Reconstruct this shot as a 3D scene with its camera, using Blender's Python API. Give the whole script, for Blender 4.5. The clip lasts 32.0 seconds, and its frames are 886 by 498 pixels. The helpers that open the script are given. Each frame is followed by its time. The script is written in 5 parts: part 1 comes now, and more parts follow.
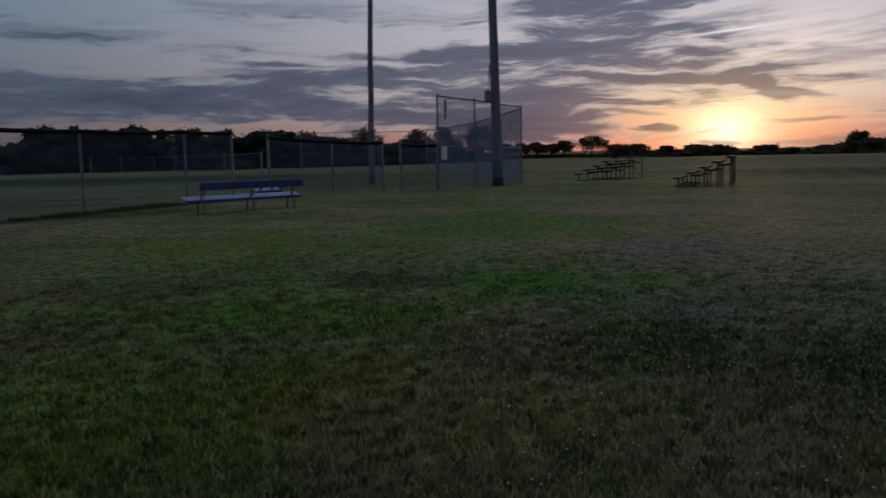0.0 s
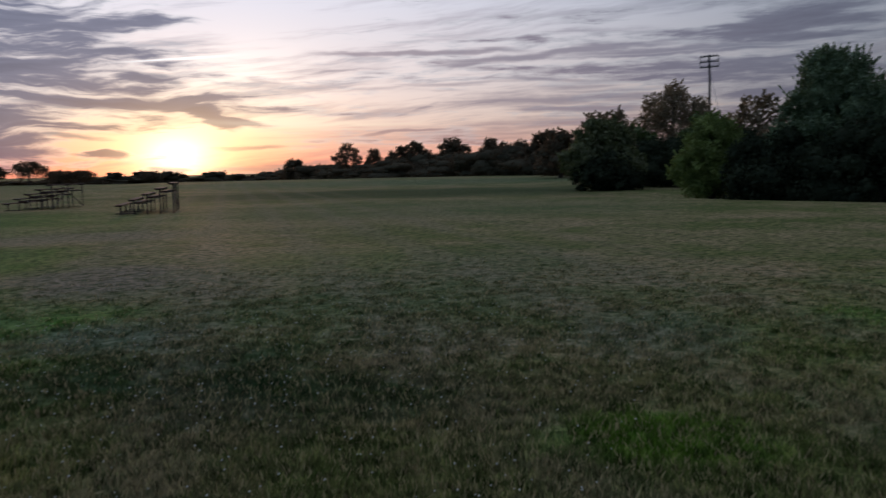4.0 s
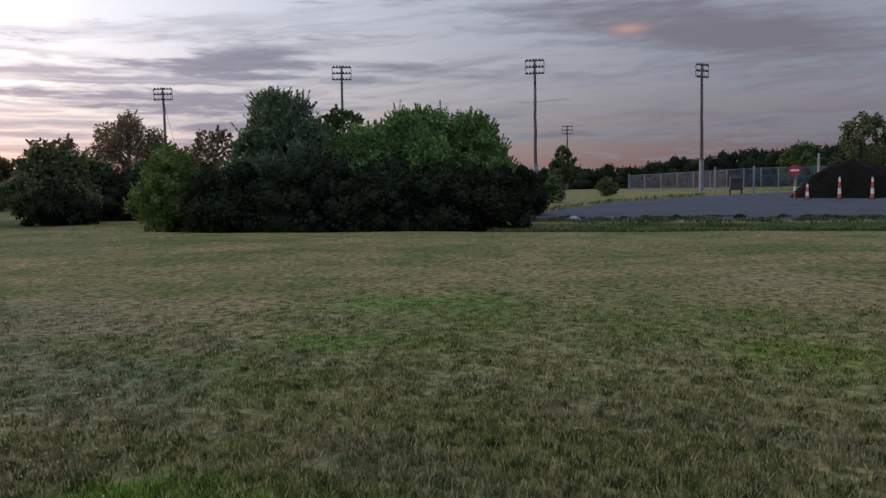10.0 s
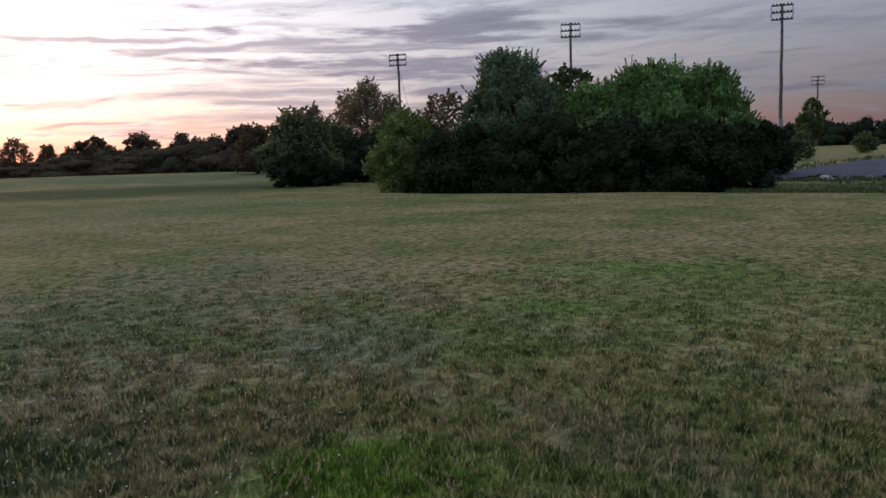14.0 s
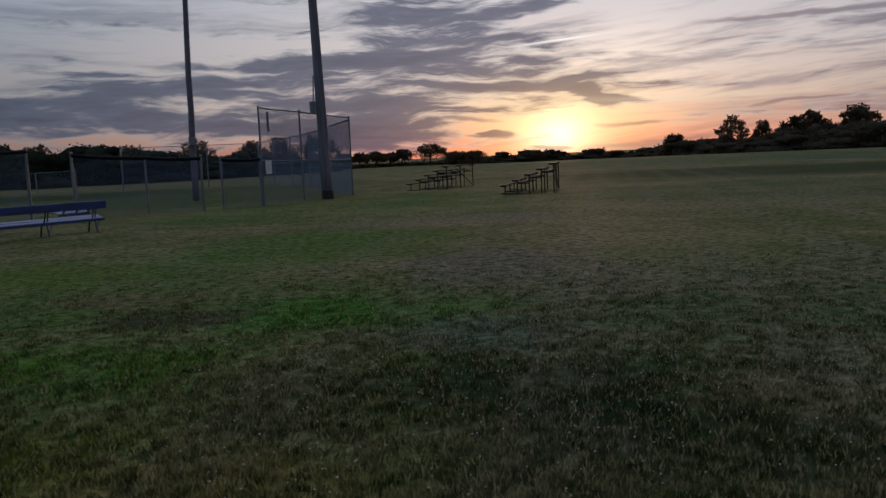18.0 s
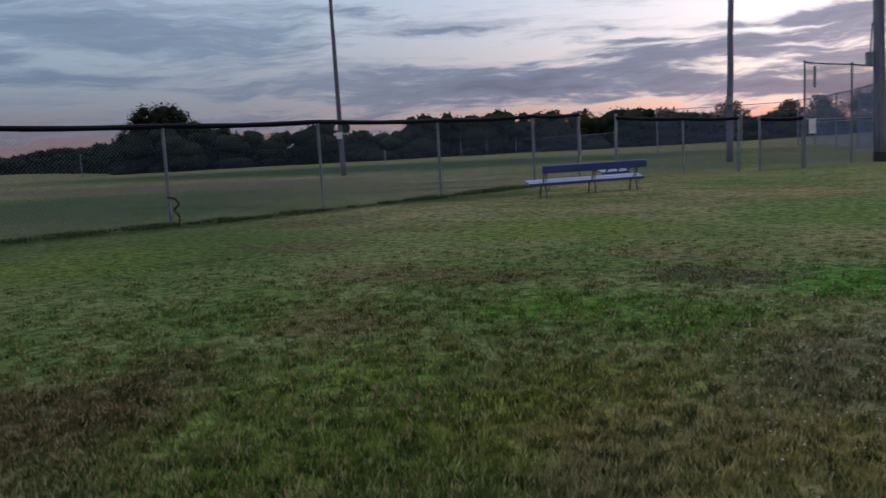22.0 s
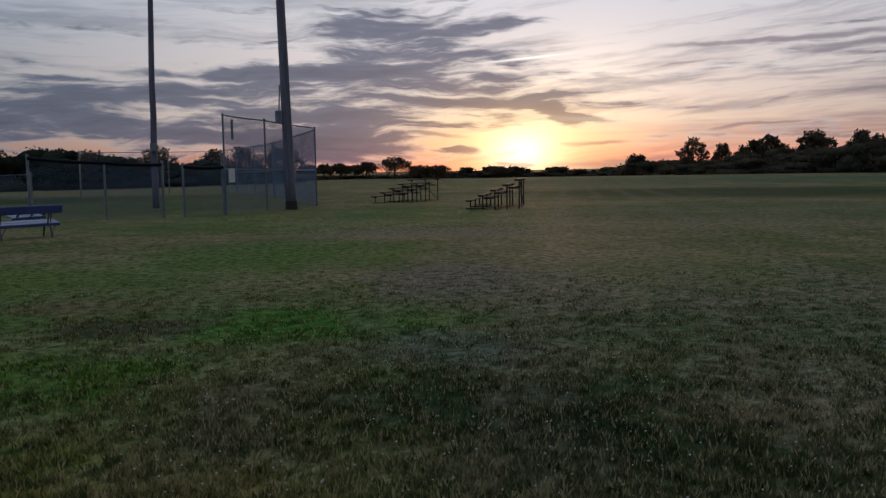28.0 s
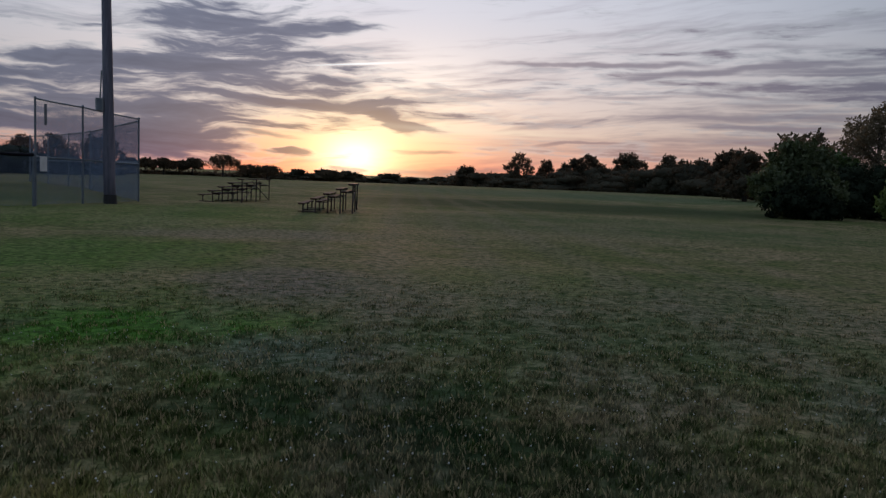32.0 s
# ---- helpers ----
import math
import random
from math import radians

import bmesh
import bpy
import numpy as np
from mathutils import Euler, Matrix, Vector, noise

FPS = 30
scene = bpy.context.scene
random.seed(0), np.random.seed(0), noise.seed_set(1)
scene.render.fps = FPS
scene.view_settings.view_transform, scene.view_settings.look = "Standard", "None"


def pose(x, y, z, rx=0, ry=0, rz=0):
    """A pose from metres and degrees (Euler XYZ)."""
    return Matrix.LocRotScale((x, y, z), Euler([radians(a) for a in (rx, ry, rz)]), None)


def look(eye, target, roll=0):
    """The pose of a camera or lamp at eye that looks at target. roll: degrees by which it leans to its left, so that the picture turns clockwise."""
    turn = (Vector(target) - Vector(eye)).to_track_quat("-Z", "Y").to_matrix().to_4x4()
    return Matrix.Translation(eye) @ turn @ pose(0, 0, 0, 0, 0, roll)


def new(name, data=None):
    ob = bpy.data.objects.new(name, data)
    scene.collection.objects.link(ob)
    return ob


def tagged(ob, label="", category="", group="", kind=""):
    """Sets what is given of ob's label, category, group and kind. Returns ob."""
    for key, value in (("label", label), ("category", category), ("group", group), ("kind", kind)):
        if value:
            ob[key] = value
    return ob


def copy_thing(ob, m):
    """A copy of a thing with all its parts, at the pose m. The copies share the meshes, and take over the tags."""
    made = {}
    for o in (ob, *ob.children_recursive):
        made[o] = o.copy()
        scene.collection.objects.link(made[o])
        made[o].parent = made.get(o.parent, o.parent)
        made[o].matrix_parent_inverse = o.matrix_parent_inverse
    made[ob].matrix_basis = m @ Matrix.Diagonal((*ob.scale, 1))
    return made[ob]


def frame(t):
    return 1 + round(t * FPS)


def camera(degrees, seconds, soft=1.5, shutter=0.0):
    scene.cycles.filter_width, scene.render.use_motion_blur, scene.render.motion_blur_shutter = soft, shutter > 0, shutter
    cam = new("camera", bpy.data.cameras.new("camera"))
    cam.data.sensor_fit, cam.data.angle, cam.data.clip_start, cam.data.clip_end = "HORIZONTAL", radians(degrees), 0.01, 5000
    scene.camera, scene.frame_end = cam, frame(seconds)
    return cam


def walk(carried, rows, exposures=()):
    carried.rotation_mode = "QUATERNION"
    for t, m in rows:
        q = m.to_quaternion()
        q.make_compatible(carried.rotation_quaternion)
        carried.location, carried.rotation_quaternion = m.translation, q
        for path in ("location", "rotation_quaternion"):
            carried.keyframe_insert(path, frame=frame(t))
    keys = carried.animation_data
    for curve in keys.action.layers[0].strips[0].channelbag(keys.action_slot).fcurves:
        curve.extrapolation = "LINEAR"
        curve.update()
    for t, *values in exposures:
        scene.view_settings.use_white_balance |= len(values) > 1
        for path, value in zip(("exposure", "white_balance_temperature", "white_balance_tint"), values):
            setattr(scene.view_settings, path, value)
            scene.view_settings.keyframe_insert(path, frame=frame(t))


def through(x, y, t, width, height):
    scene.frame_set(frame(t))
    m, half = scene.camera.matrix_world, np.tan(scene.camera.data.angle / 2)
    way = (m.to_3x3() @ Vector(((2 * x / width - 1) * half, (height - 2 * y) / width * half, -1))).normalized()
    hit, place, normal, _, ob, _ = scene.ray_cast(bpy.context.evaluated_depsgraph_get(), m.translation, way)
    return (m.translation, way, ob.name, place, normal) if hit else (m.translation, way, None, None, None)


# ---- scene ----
# ---- camera ----
cam = camera(56.7, 32.0, 1.4, 0.35)
PATH = [
    (0.0, 0.033, 0.025, 1.459, 83.37, 1.12, -1.02),
    (0.5, 0.015, 0.064, 1.444, 83.30, 0.46, -6.75),
    (1.0, 0.050, 0.131, 1.438, 83.47, 0.25, -12.38),
    (1.5, 0.166, 0.179, 1.438, 83.64, 0.46, -15.84),
    (2.0, 0.285, 0.167, 1.437, 83.79, -0.21, -18.37),
    (2.5, 0.403, 0.141, 1.444, 83.99, -0.21, -21.99),
    (3.0, 0.422, 0.054, 1.432, 83.93, 0.33, -26.42),
    (3.5, 0.418, -0.037, 1.456, 83.96, 1.02, -30.99),
    (4.0, 0.396, -0.052, 1.449, 84.48, 1.14, -37.79),
    (4.5, 0.341, -0.026, 1.482, 85.26, 1.44, -43.42),
    (6.5, 0.428, -0.015, 1.523, 84.38, 0.98, -52.56),
    (7.0, 0.507, -0.026, 1.509, 84.35, 0.46, -55.33),
    (7.5, 0.567, -0.034, 1.536, 83.78, 0.62, -58.15),
    (8.0, 0.607, -0.024, 1.523, 84.15, 0.88, -61.53),
    (8.5, 0.644, 0.038, 1.539, 84.77, 0.93, -66.03),
    (9.0, 0.628, 0.068, 1.545, 85.39, 1.11, -69.70),
    (9.5, 0.655, 0.095, 1.541, 85.88, 1.10, -72.34),
    (10.0, 0.606, 0.113, 1.519, 86.01, 0.91, -74.17),
    (10.5, 0.603, 0.092, 1.516, 86.00, 0.95, -74.79),
    (11.0, 0.656, 0.099, 1.536, 86.06, 1.05, -74.20),
    (11.5, 0.651, 0.117, 1.527, 86.09, 1.01, -73.43),
    (12.0, 0.682, 0.113, 1.531, 85.67, 0.90, -72.24),
    (12.5, 0.801, 0.141, 1.540, 85.55, 0.99, -68.05),
    (13.0, 0.877, 0.171, 1.540, 84.81, 1.12, -64.09),
    (13.5, 0.867, 0.210, 1.526, 84.26, 1.60, -60.91),
    (15.5, 0.786, 0.491, 1.506, 82.95, 1.40, -46.19),
    (16.0, 0.810, 0.560, 1.537, 84.22, 1.80, -37.23),
    (16.5, 0.751, 0.583, 1.561, 84.59, 1.19, -28.01),
    (17.0, 0.753, 0.645, 1.521, 83.73, 1.76, -19.75),
    (17.5, 0.743, 0.668, 1.536, 83.32, 2.19, -14.32),
    (18.0, 0.673, 0.632, 1.555, 83.64, 2.50, -11.95),
    (18.5, 0.502, 0.575, 1.521, 83.62, 2.85, -9.32),
    (19.0, 0.369, 0.530, 1.517, 84.04, 2.78, -3.90),
    (19.5, 0.289, 0.518, 1.521, 83.88, 2.66, 0.79),
    (20.0, 0.259, 0.537, 1.520, 83.33, 2.41, 5.30),
    (20.5, 0.287, 0.524, 1.535, 83.33, 2.72, 9.41),
    (21.0, 0.325, 0.529, 1.531, 83.20, 2.58, 13.95),
    (21.5, 0.413, 0.477, 1.542, 83.02, 2.63, 19.08),
    (22.0, 0.453, 0.457, 1.523, 82.79, 3.12, 23.63),
    (22.5, 0.443, 0.452, 1.529, 83.01, 3.56, 26.82),
    (23.0, 0.358, 0.516, 1.516, 83.26, 4.02, 26.37),
    (23.5, 0.339, 0.526, 1.529, 83.98, 3.51, 21.11),
    (24.0, 0.301, 0.525, 1.535, 84.54, 3.01, 13.99),
    (24.5, 0.311, 0.502, 1.541, 84.72, 2.37, 7.43),
    (25.0, 0.346, 0.497, 1.539, 84.90, 1.79, 0.84),
    (25.5, 0.419, 0.594, 1.538, 85.06, 1.57, -5.37),
    (26.0, 0.434, 0.592, 1.536, 84.90, 1.56, -9.93),
    (26.5, 0.487, 0.664, 1.535, 85.14, 1.31, -12.42),
    (28.5, 0.704, 0.819, 1.524, 84.43, 1.10, -14.67),
    (29.0, 0.758, 0.839, 1.540, 84.64, 1.53, -15.82),
    (29.5, 0.709, 0.882, 1.538, 84.96, 1.73, -19.64),
    (30.0, 0.635, 0.840, 1.530, 84.95, 1.56, -21.83),
    (30.5, 0.634, 0.851, 1.550, 85.23, 1.46, -23.45),
    (31.0, 0.587, 0.814, 1.556, 84.77, -0.66, -25.65),
    (31.5, 0.558, 0.816, 1.562, 84.78, -2.04, -25.99),
    (32.0, 0.555, 0.825, 1.530, 85.05, -2.19, -26.06),
]
EXPOSURES = [(0.0, -0.85, 5700, 10), (0.5, -0.6, 5850, 10), (1.0, -0.15, 5950, 10), (2.0, -0.15, 5950, 9), (4.0, -0.2, 5900, 10), (7.0, -0.2, 6200, 10), (8.0, -0.15, 6300, 10), (9.0, 0.80, 6500, 11),
             (13.0, 0.76, 6450, 13), (15.5, 0.6, 6050, 13), (16.0, 0.5, 5900, 14), (17.0, -0.5, 5950, 9), (18.5, -0.6, 6100, 9), (20.0, -0.55, 6300, 13), (21.0, 0.2, 6200, 12), (22.0, 0.62, 6250, 14),
             (22.5, 0.46, 6200, 12), (23.0, 0.3, 6100, 13), (24.0, 0.1, 6000, 10), (25.0, -0.15, 5950, 9), (26.0, -0.35, 6350, 10), (29.0, -0.38, 5950, 8), (32.0, -0.38, 5900, 8)]
walk(cam, [(t, pose(*row)) for t, *row in PATH], EXPOSURES)

# ---- world: thin sunset cloud over a low sun ----
SUN_AZ, SUN_EL = 20.0, 1.4
world = bpy.data.worlds.new("sunset_sky")
scene.world = world
world.use_nodes = True
wt = world.node_tree
wt.nodes.clear()


def wnode(kind, **props):
    n = wt.nodes.new(kind)
    for k, v in props.items():
        if k == "op":
            n.operation = v
        elif k == "blend":
            n.data_type, n.blend_type = "RGBA", v
    return n


def wput(socket, v):
    if isinstance(v, bpy.types.NodeSocket):
        wt.links.new(v, socket)
    else:
        socket.default_value = v


def wmath(op, a, b=0.0, c=0.0, clamp=False):
    n = wnode("ShaderNodeMath", op=op)
    n.use_clamp = clamp
    for s, v in zip(n.inputs, (a, b, c)):
        wput(s, v)
    return n.outputs[0]


def wvec(op, a, b=(0, 0, 0)):
    n = wnode("ShaderNodeVectorMath", op=op)
    wput(n.inputs[0], a)
    wput(n.inputs[1], b)
    return n.outputs[1] if op in ("DOT_PRODUCT", "LENGTH") else n.outputs[0]


def wmix(fac, a, b, blend="MIX"):
    n = wnode("ShaderNodeMix", blend=blend)
    wput(n.inputs[0], fac)
    for s, v in ((n.inputs[6], a), (n.inputs[7], b)):
        wput(s, (*v, 1) if isinstance(v, tuple) else v)
    return n.outputs[2]


def wramp(v, stops, lo, hi):
    """A colour ramp over the range lo..hi."""
    n = wnode("ShaderNodeValToRGB")
    n.color_ramp.interpolation = "EASE" if len(stops) < 3 else "LINEAR"
    while len(n.color_ramp.elements) < len(stops):
        n.color_ramp.elements.new(0.5)
    for e, (p, col) in zip(n.color_ramp.elements, stops):
        e.position = (p - lo) / (hi - lo)
        e.color = (*col, 1)
    wput(n.inputs[0], wmath("MULTIPLY_ADD", v, 1 / (hi - lo), -lo / (hi - lo), clamp=True))
    return n.outputs[0]


def wnoise(vec, scale, detail, rough=0.55, warp=0.0):
    n = wnode("ShaderNodeTexNoise")
    wput(n.inputs["Vector"], vec)
    n.inputs["Scale"].default_value, n.inputs["Detail"].default_value = scale, detail
    n.inputs["Roughness"].default_value, n.inputs["Distortion"].default_value = rough, warp
    return n.outputs[0]


def wstep(v, lo, hi):
    n = wnode("ShaderNodeMapRange")
    n.interpolation_type = "SMOOTHSTEP"
    wput(n.inputs[0], v)
    n.inputs[1].default_value, n.inputs[2].default_value = lo, hi
    return n.outputs[0]


way = wnode("ShaderNodeTexCoord").outputs["Generated"]
sep = wnode("ShaderNodeSeparateXYZ")
wput(sep.inputs[0], way)
# azimuth (clockwise from +y) and elevation, in degrees
azim = wmath("MULTIPLY", wmath("ARCTAN2", sep.outputs[0], sep.outputs[1]), 180 / math.pi)
elev = wmath("MULTIPLY", wmath("ARCSINE", sep.outputs[2]), 180 / math.pi)
off_sun = wmath("ABSOLUTE", wmath("SUBTRACT", azim, SUN_AZ))
off_sun = wmath("MINIMUM", off_sun, wmath("SUBTRACT", 360.0, off_sun))


def wcombine(a, b, c=0.0):
    n = wnode("ShaderNodeCombineXYZ")
    for s, v in zip(n.inputs, (a, b, c)):
        wput(s, v)
    return n.outputs[0]


flat = wcombine(azim, elev)
sunward = wmath("EXPONENT", wmath("MULTIPLY", wmath("POWER", wmath("DIVIDE", off_sun, wmath("MULTIPLY_ADD", wstep(azim, 8.0, 32.0), 2.0, 33.0)), 2.0), -1.0))
toward = wramp(elev, [(-2, (0.30, 0.10, 0.09)), (0.3, (0.78, 0.27, 0.19)), (1.6, (0.92, 0.50, 0.36)), (3.5, (1.0, 0.73, 0.58)), (6.5, (0.95, 0.78, 0.71)),
                      (11, (0.79, 0.74, 0.77)), (18, (0.64, 0.67, 0.77)), (38, (0.60, 0.65, 0.76)), (80, (0.72, 0.78, 0.90))], -2, 90)
beyond = wramp(elev, [(-2, (0.07, 0.055, 0.055)), (0.3, (0.125, 0.088, 0.096)), (1.6, (0.120, 0.100, 0.115)), (3.5, (0.125, 0.148, 0.185)), (8, (0.195, 0.262, 0.330)),
                      (14, (0.235, 0.325, 0.415)), (22, (0.28, 0.37, 0.46)), (42, (0.56, 0.64, 0.77)), (80, (0.72, 0.78, 0.90))], -2, 90)
beyond = wmix(wstep(azim, 25.0, 75.0), beyond, wmix(1.0, beyond, (0.92, 0.76, 0.73), "MULTIPLY"))
beyond = wmix(wstep(azim, 62.0, 98.0), beyond, wmix(1.0, beyond, (0.80, 0.76, 0.78), "MULTIPLY"))
sky = wmix(sunward, beyond, toward)
# clear-air sky behind the veil
air = wnode("ShaderNodeTexSky")
air.sky_type = "NISHITA"
air.sun_disc = False
air.sun_elevation, air.sun_rotation = radians(SUN_EL), radians(SUN_AZ)
sky = wmix(0.012, sky, air.outputs[0], "ADD")
# glow round the sun, taller than wide
d_az = wmath("SUBTRACT", azim, SUN_AZ)


def glow(sx, sy, up, power=1.0):
    x = wmath("POWER", wmath("DIVIDE", wmath("ABSOLUTE", d_az), sx), 2.0)
    y = wmath("POWER", wmath("DIVIDE", wmath("ABSOLUTE", wmath("SUBTRACT", elev, SUN_EL + up)), sy), 2.0)
    return wmath("EXPONENT", wmath("MULTIPLY", wmath("POWER", wmath("ADD", x, y), power), -1.0))


halo = wmix(glow(9.0, 4.0, 1.0, 0.8), (0.0, 0.0, 0.0), (0.23, 0.165, 0.035))
halo2 = wmix(glow(30.0, 13.0, 9.0), (0.0, 0.0, 0.0), (0.14, 0.13, 0.125))
warm = wmix(glow(5.0, 2.3, 0.2, 0.8), (0.0, 0.0, 0.0), (0.74, 0.55, 0.17))
d_pale = wmath("POWER", wmath("DIVIDE", wmath("SUBTRACT", azim, 40.0), 15.0), 2.0)
d_pale = wmath("ADD", d_pale, wmath("POWER", wmath("DIVIDE", wmath("SUBTRACT", elev, 12.5), 6.0), 2.0))
pale = wmix(wmath("EXPONENT", wmath("MULTIPLY", d_pale, -1.0)), (0.0, 0.0, 0.0), (0.04, 0.028, 0.022))
open_az = wmath("POWER", wmath("DIVIDE", wmath("SUBTRACT", azim, 25.0), 4.5), 2.0)
open_el = wmath("POWER", wmath("DIVIDE", wmath("SUBTRACT", elev, 5.5), 3.0), 2.0)
high = wmix(wmath("EXPONENT", wmath("MULTIPLY", wmath("ADD", open_az, open_el), -1.0)), (0.0, 0.0, 0.0), (0.26, 0.22, 0.16))
core = wmix(glow(2.0, 1.25, -0.2, 0.75), (0.0, 0.0, 0.0), (1.7, 1.45, 0.95))
sky = wmix(1.0, sky, halo, "ADD")
sky = wmix(1.0, sky, halo2, "ADD")
sky = wmix(1.0, sky, pale, "ADD")
sky = wmix(1.0, sky, high, "ADD")
sky = wmix(glow(9.0, 2.8, 0.4), sky, (1.0, 0.84, 0.70), "MULTIPLY")
ember = wmix(glow(15.0, 1.3, -1.2), (0.0, 0.0, 0.0), (0.50, 0.06, 0.02))
sky = wmix(1.0, sky, ember, "ADD")

# ---- clouds ----
wander = wnoise(wvec("MULTIPLY", flat, (0.12, 0.3, 1)), 1.0, 3.0)
bent = wcombine(azim, wmath("MULTIPLY_ADD", wmath("SUBTRACT", wander, 0.5), wmath("MULTIPLY_ADD", wstep(azim, 17.0, 27.0), -1.6, 2.2), elev))
fray = wnoise(wvec("MULTIPLY", bent, (0.060, 0.72, 1)), 1.0, 6.0, 0.60, 0.1)
puff = wnoise(wvec("MULTIPLY", bent, (0.30, 1.9, 1)), 1.0, 7.0, 0.62, 0.15)
cloud_sum = None


def cloud(az, el, width, height, tilt, dense):
    """One bank of cloud: its centre, half sizes in degrees, slope and density."""
    global cloud_sum
    n = wnode("ShaderNodeMapping")
    n.vector_type = "TEXTURE"
    wput(n.inputs[0], bent)
    n.inputs[1].default_value = (az, el, 0)
    n.inputs[2].default_value = (0, 0, radians(tilt))
    n.inputs[3].default_value = (width, height, 1)
    d = wvec("DOT_PRODUCT", n.outputs[0], n.outputs[0])
    v = wmath("MULTIPLY", wmath("EXPONENT", wmath("MULTIPLY", d, -0.8)), dense)
    cloud_sum = v if cloud_sum is None else wmath("MAXIMUM", cloud_sum, v)


cloud(11.1, 9.9, 5.3, 0.87, 6, 0.85)
cloud(14.7, 9.4, 5.8, 0.87, 3, 0.7)
cloud(7.8, 6.7, 8.6, 0.79, 2, 1.12)
cloud(18.1, 6.4, 2.3, 0.31, -0, 0.9)
cloud(14.9, 4.8, 6.8, 0.51, 1, 1.05)
cloud(21.9, 4.0, 2.0, 0.47, -26, 0.95)
cloud(23.7, 3.6, 1.7, 0.22, -11, 0.7)
cloud(6.9, 3.7, 8.7, 0.63, -4, 0.92)
cloud(15.6, 1.4, 1.4, 0.22, -2, 1.0)
cloud(6.3, 1.5, 5.3, 1.50, -1, 0.85)
cloud(19.5, 0.2, 1.5, 0.22, -2, 0.8)
cloud(1.4, 5.8, 7.2, 0.43, 0, 0.85)
cloud(-1.6, 4.7, 6.0, 0.47, -1, 0.7)
cloud(-9.9, 4.6, 4.8, 0.94, 3, 1.0)
cloud(-16.9, 4.1, 3.1, 0.87, 5, 1.0)
cloud(-1.7, 2.7, 6.4, 0.87, -1, 0.9)
cloud(-11.7, 3.0, 4.7, 0.55, 3, 0.75)
cloud(-7.3, 1.4, 5.4, 0.31, -1, 0.6)
cloud(61.1, 8.5, 6.5, 0.94, 4, 0.8)
cloud(60.5, 9.0, 4.6, 0.67, 4, 0.95)
cloud(93.1, 10.1, 12.5, 1.73, -10, 1.05)
cloud(87.4, 11.2, 9.2, 1.18, -8, 0.8)
cloud(93.2, 4.0, 7.5, 0.43, 0, 0.7)
cloud(83.8, 3.8, 5.5, 0.35, -2, 0.5)
cloud(71.3, 8.5, 3.1, 0.31, -4, 0.8)
cloud(-46.8, 8.4, 6.7, 1.34, -5, 0.85)
cloud(-38.3, 7.4, 8.1, 1.18, -0, 0.8)
cloud(-47.1, 5.3, 8.8, 0.71, -1, 0.75)
cloud(-35.2, 4.1, 8.3, 0.63, -3, 0.7)
cloud(-19.0, 3.8, 6.5, 0.94, 4, 0.95)
cloud(-14.1, 3.5, 3.3, 0.87, 2, 0.8)
cloud(-11.5, 6.2, 3.9, 0.31, -2, 0.75)
cloud(-2.4, 5.6, 5.1, 0.55, 4, 0.9)
cloud(-7.4, 3.3, 4.8, 0.79, -2, 0.9)
cloud(-26.0, 3.0, 5.0, 0.55, -2, 0.7)
cloud(-52.5, 6.7, 3.4, 0.55, -1, 0.7)
cloud(-25.7, 7.6, 4.6, 0.31, 2, 0.6)
cloud(-36, 7.5, 14, 4.0, 0, 0.30)
cloud(13, 9.2, 6, 1.8, 6, 0.62)
cloud(-22, 3.6, 15, 1.9, 0, 0.72)
cloud(4, 3.5, 15, 2.6, 0, 0.5)
cloud(10, 5.6, 11, 3.0, 0, 0.64)
cloud(6.5, 2.2, 5.5, 1.6, 0, 1.1)
cloud(58, 5.5, 22, 3.5, 0, 0.36)
drift = wnoise(wvec("MULTIPLY", flat, (0.22, 0.5, 1)), 1.0, 3.0)
lean = wmath("MULTIPLY_ADD", wmath("SUBTRACT", drift, 0.5), 0.9, elev)
comb = wnoise(wvec("MULTIPLY", flat, (0.16, 3.2, 1)), 1.0, 5.0, 0.6)
streak_sum = None


def streak(az0, el0, az1, el1, thick_, dense):
    """One long wisp from end to end, in degrees, with frayed edges."""
    global streak_sum
    mid_az, mid_el = (az0 + az1) / 2, (el0 + el1) / 2
    half, wide_, slope = (az1 - az0) * 0.58, thick_ * 1.15, (el1 - el0) / (az1 - az0)
    dx = wmath("MULTIPLY_ADD", azim, 1 / half, -mid_az / half)
    dy = wmath("MULTIPLY_ADD", azim, -slope / wide_, wmath("MULTIPLY_ADD", lean, 1 / wide_, (slope * mid_az - mid_el) / wide_))
    d = wmath("MULTIPLY_ADD", dy, dy, wmath("POWER", wmath("ABSOLUTE", dx), 4.0))
    v = wmath("MULTIPLY", wmath("POWER", 2.718, wmath("MULTIPLY", d, -1.0)), dense)
    streak_sum = v if streak_sum is None else wmath("MAXIMUM", streak_sum, v)


streak(29.5, 7.89, 43.1, 7.99, 0.19, 0.85)
streak(37.7, 7.21, 53.5, 8.19, 0.26, 0.90)
streak(27.7, 6.57, 35.0, 6.94, 0.15, 0.60)
streak(35.4, 5.74, 42.8, 6.02, 0.23, 0.45)
streak(24.5, 6.16, 28.1, 5.85, 0.19, 0.60)
streak(38.5, 4.60, 53.7, 4.48, 0.30, 0.75)
streak(23.9, 4.17, 29.0, 4.14, 0.15, 0.70)
streak(30.7, 3.81, 32.6, 3.93, 0.15, 0.50)
streak(34.2, 3.59, 37.7, 4.61, 0.15, 0.60)
streak(22.3, 1.75, 26.8, 1.81, 0.15, 0.75)
streak(32.3, 2.40, 38.3, 2.91, 0.15, 0.85)
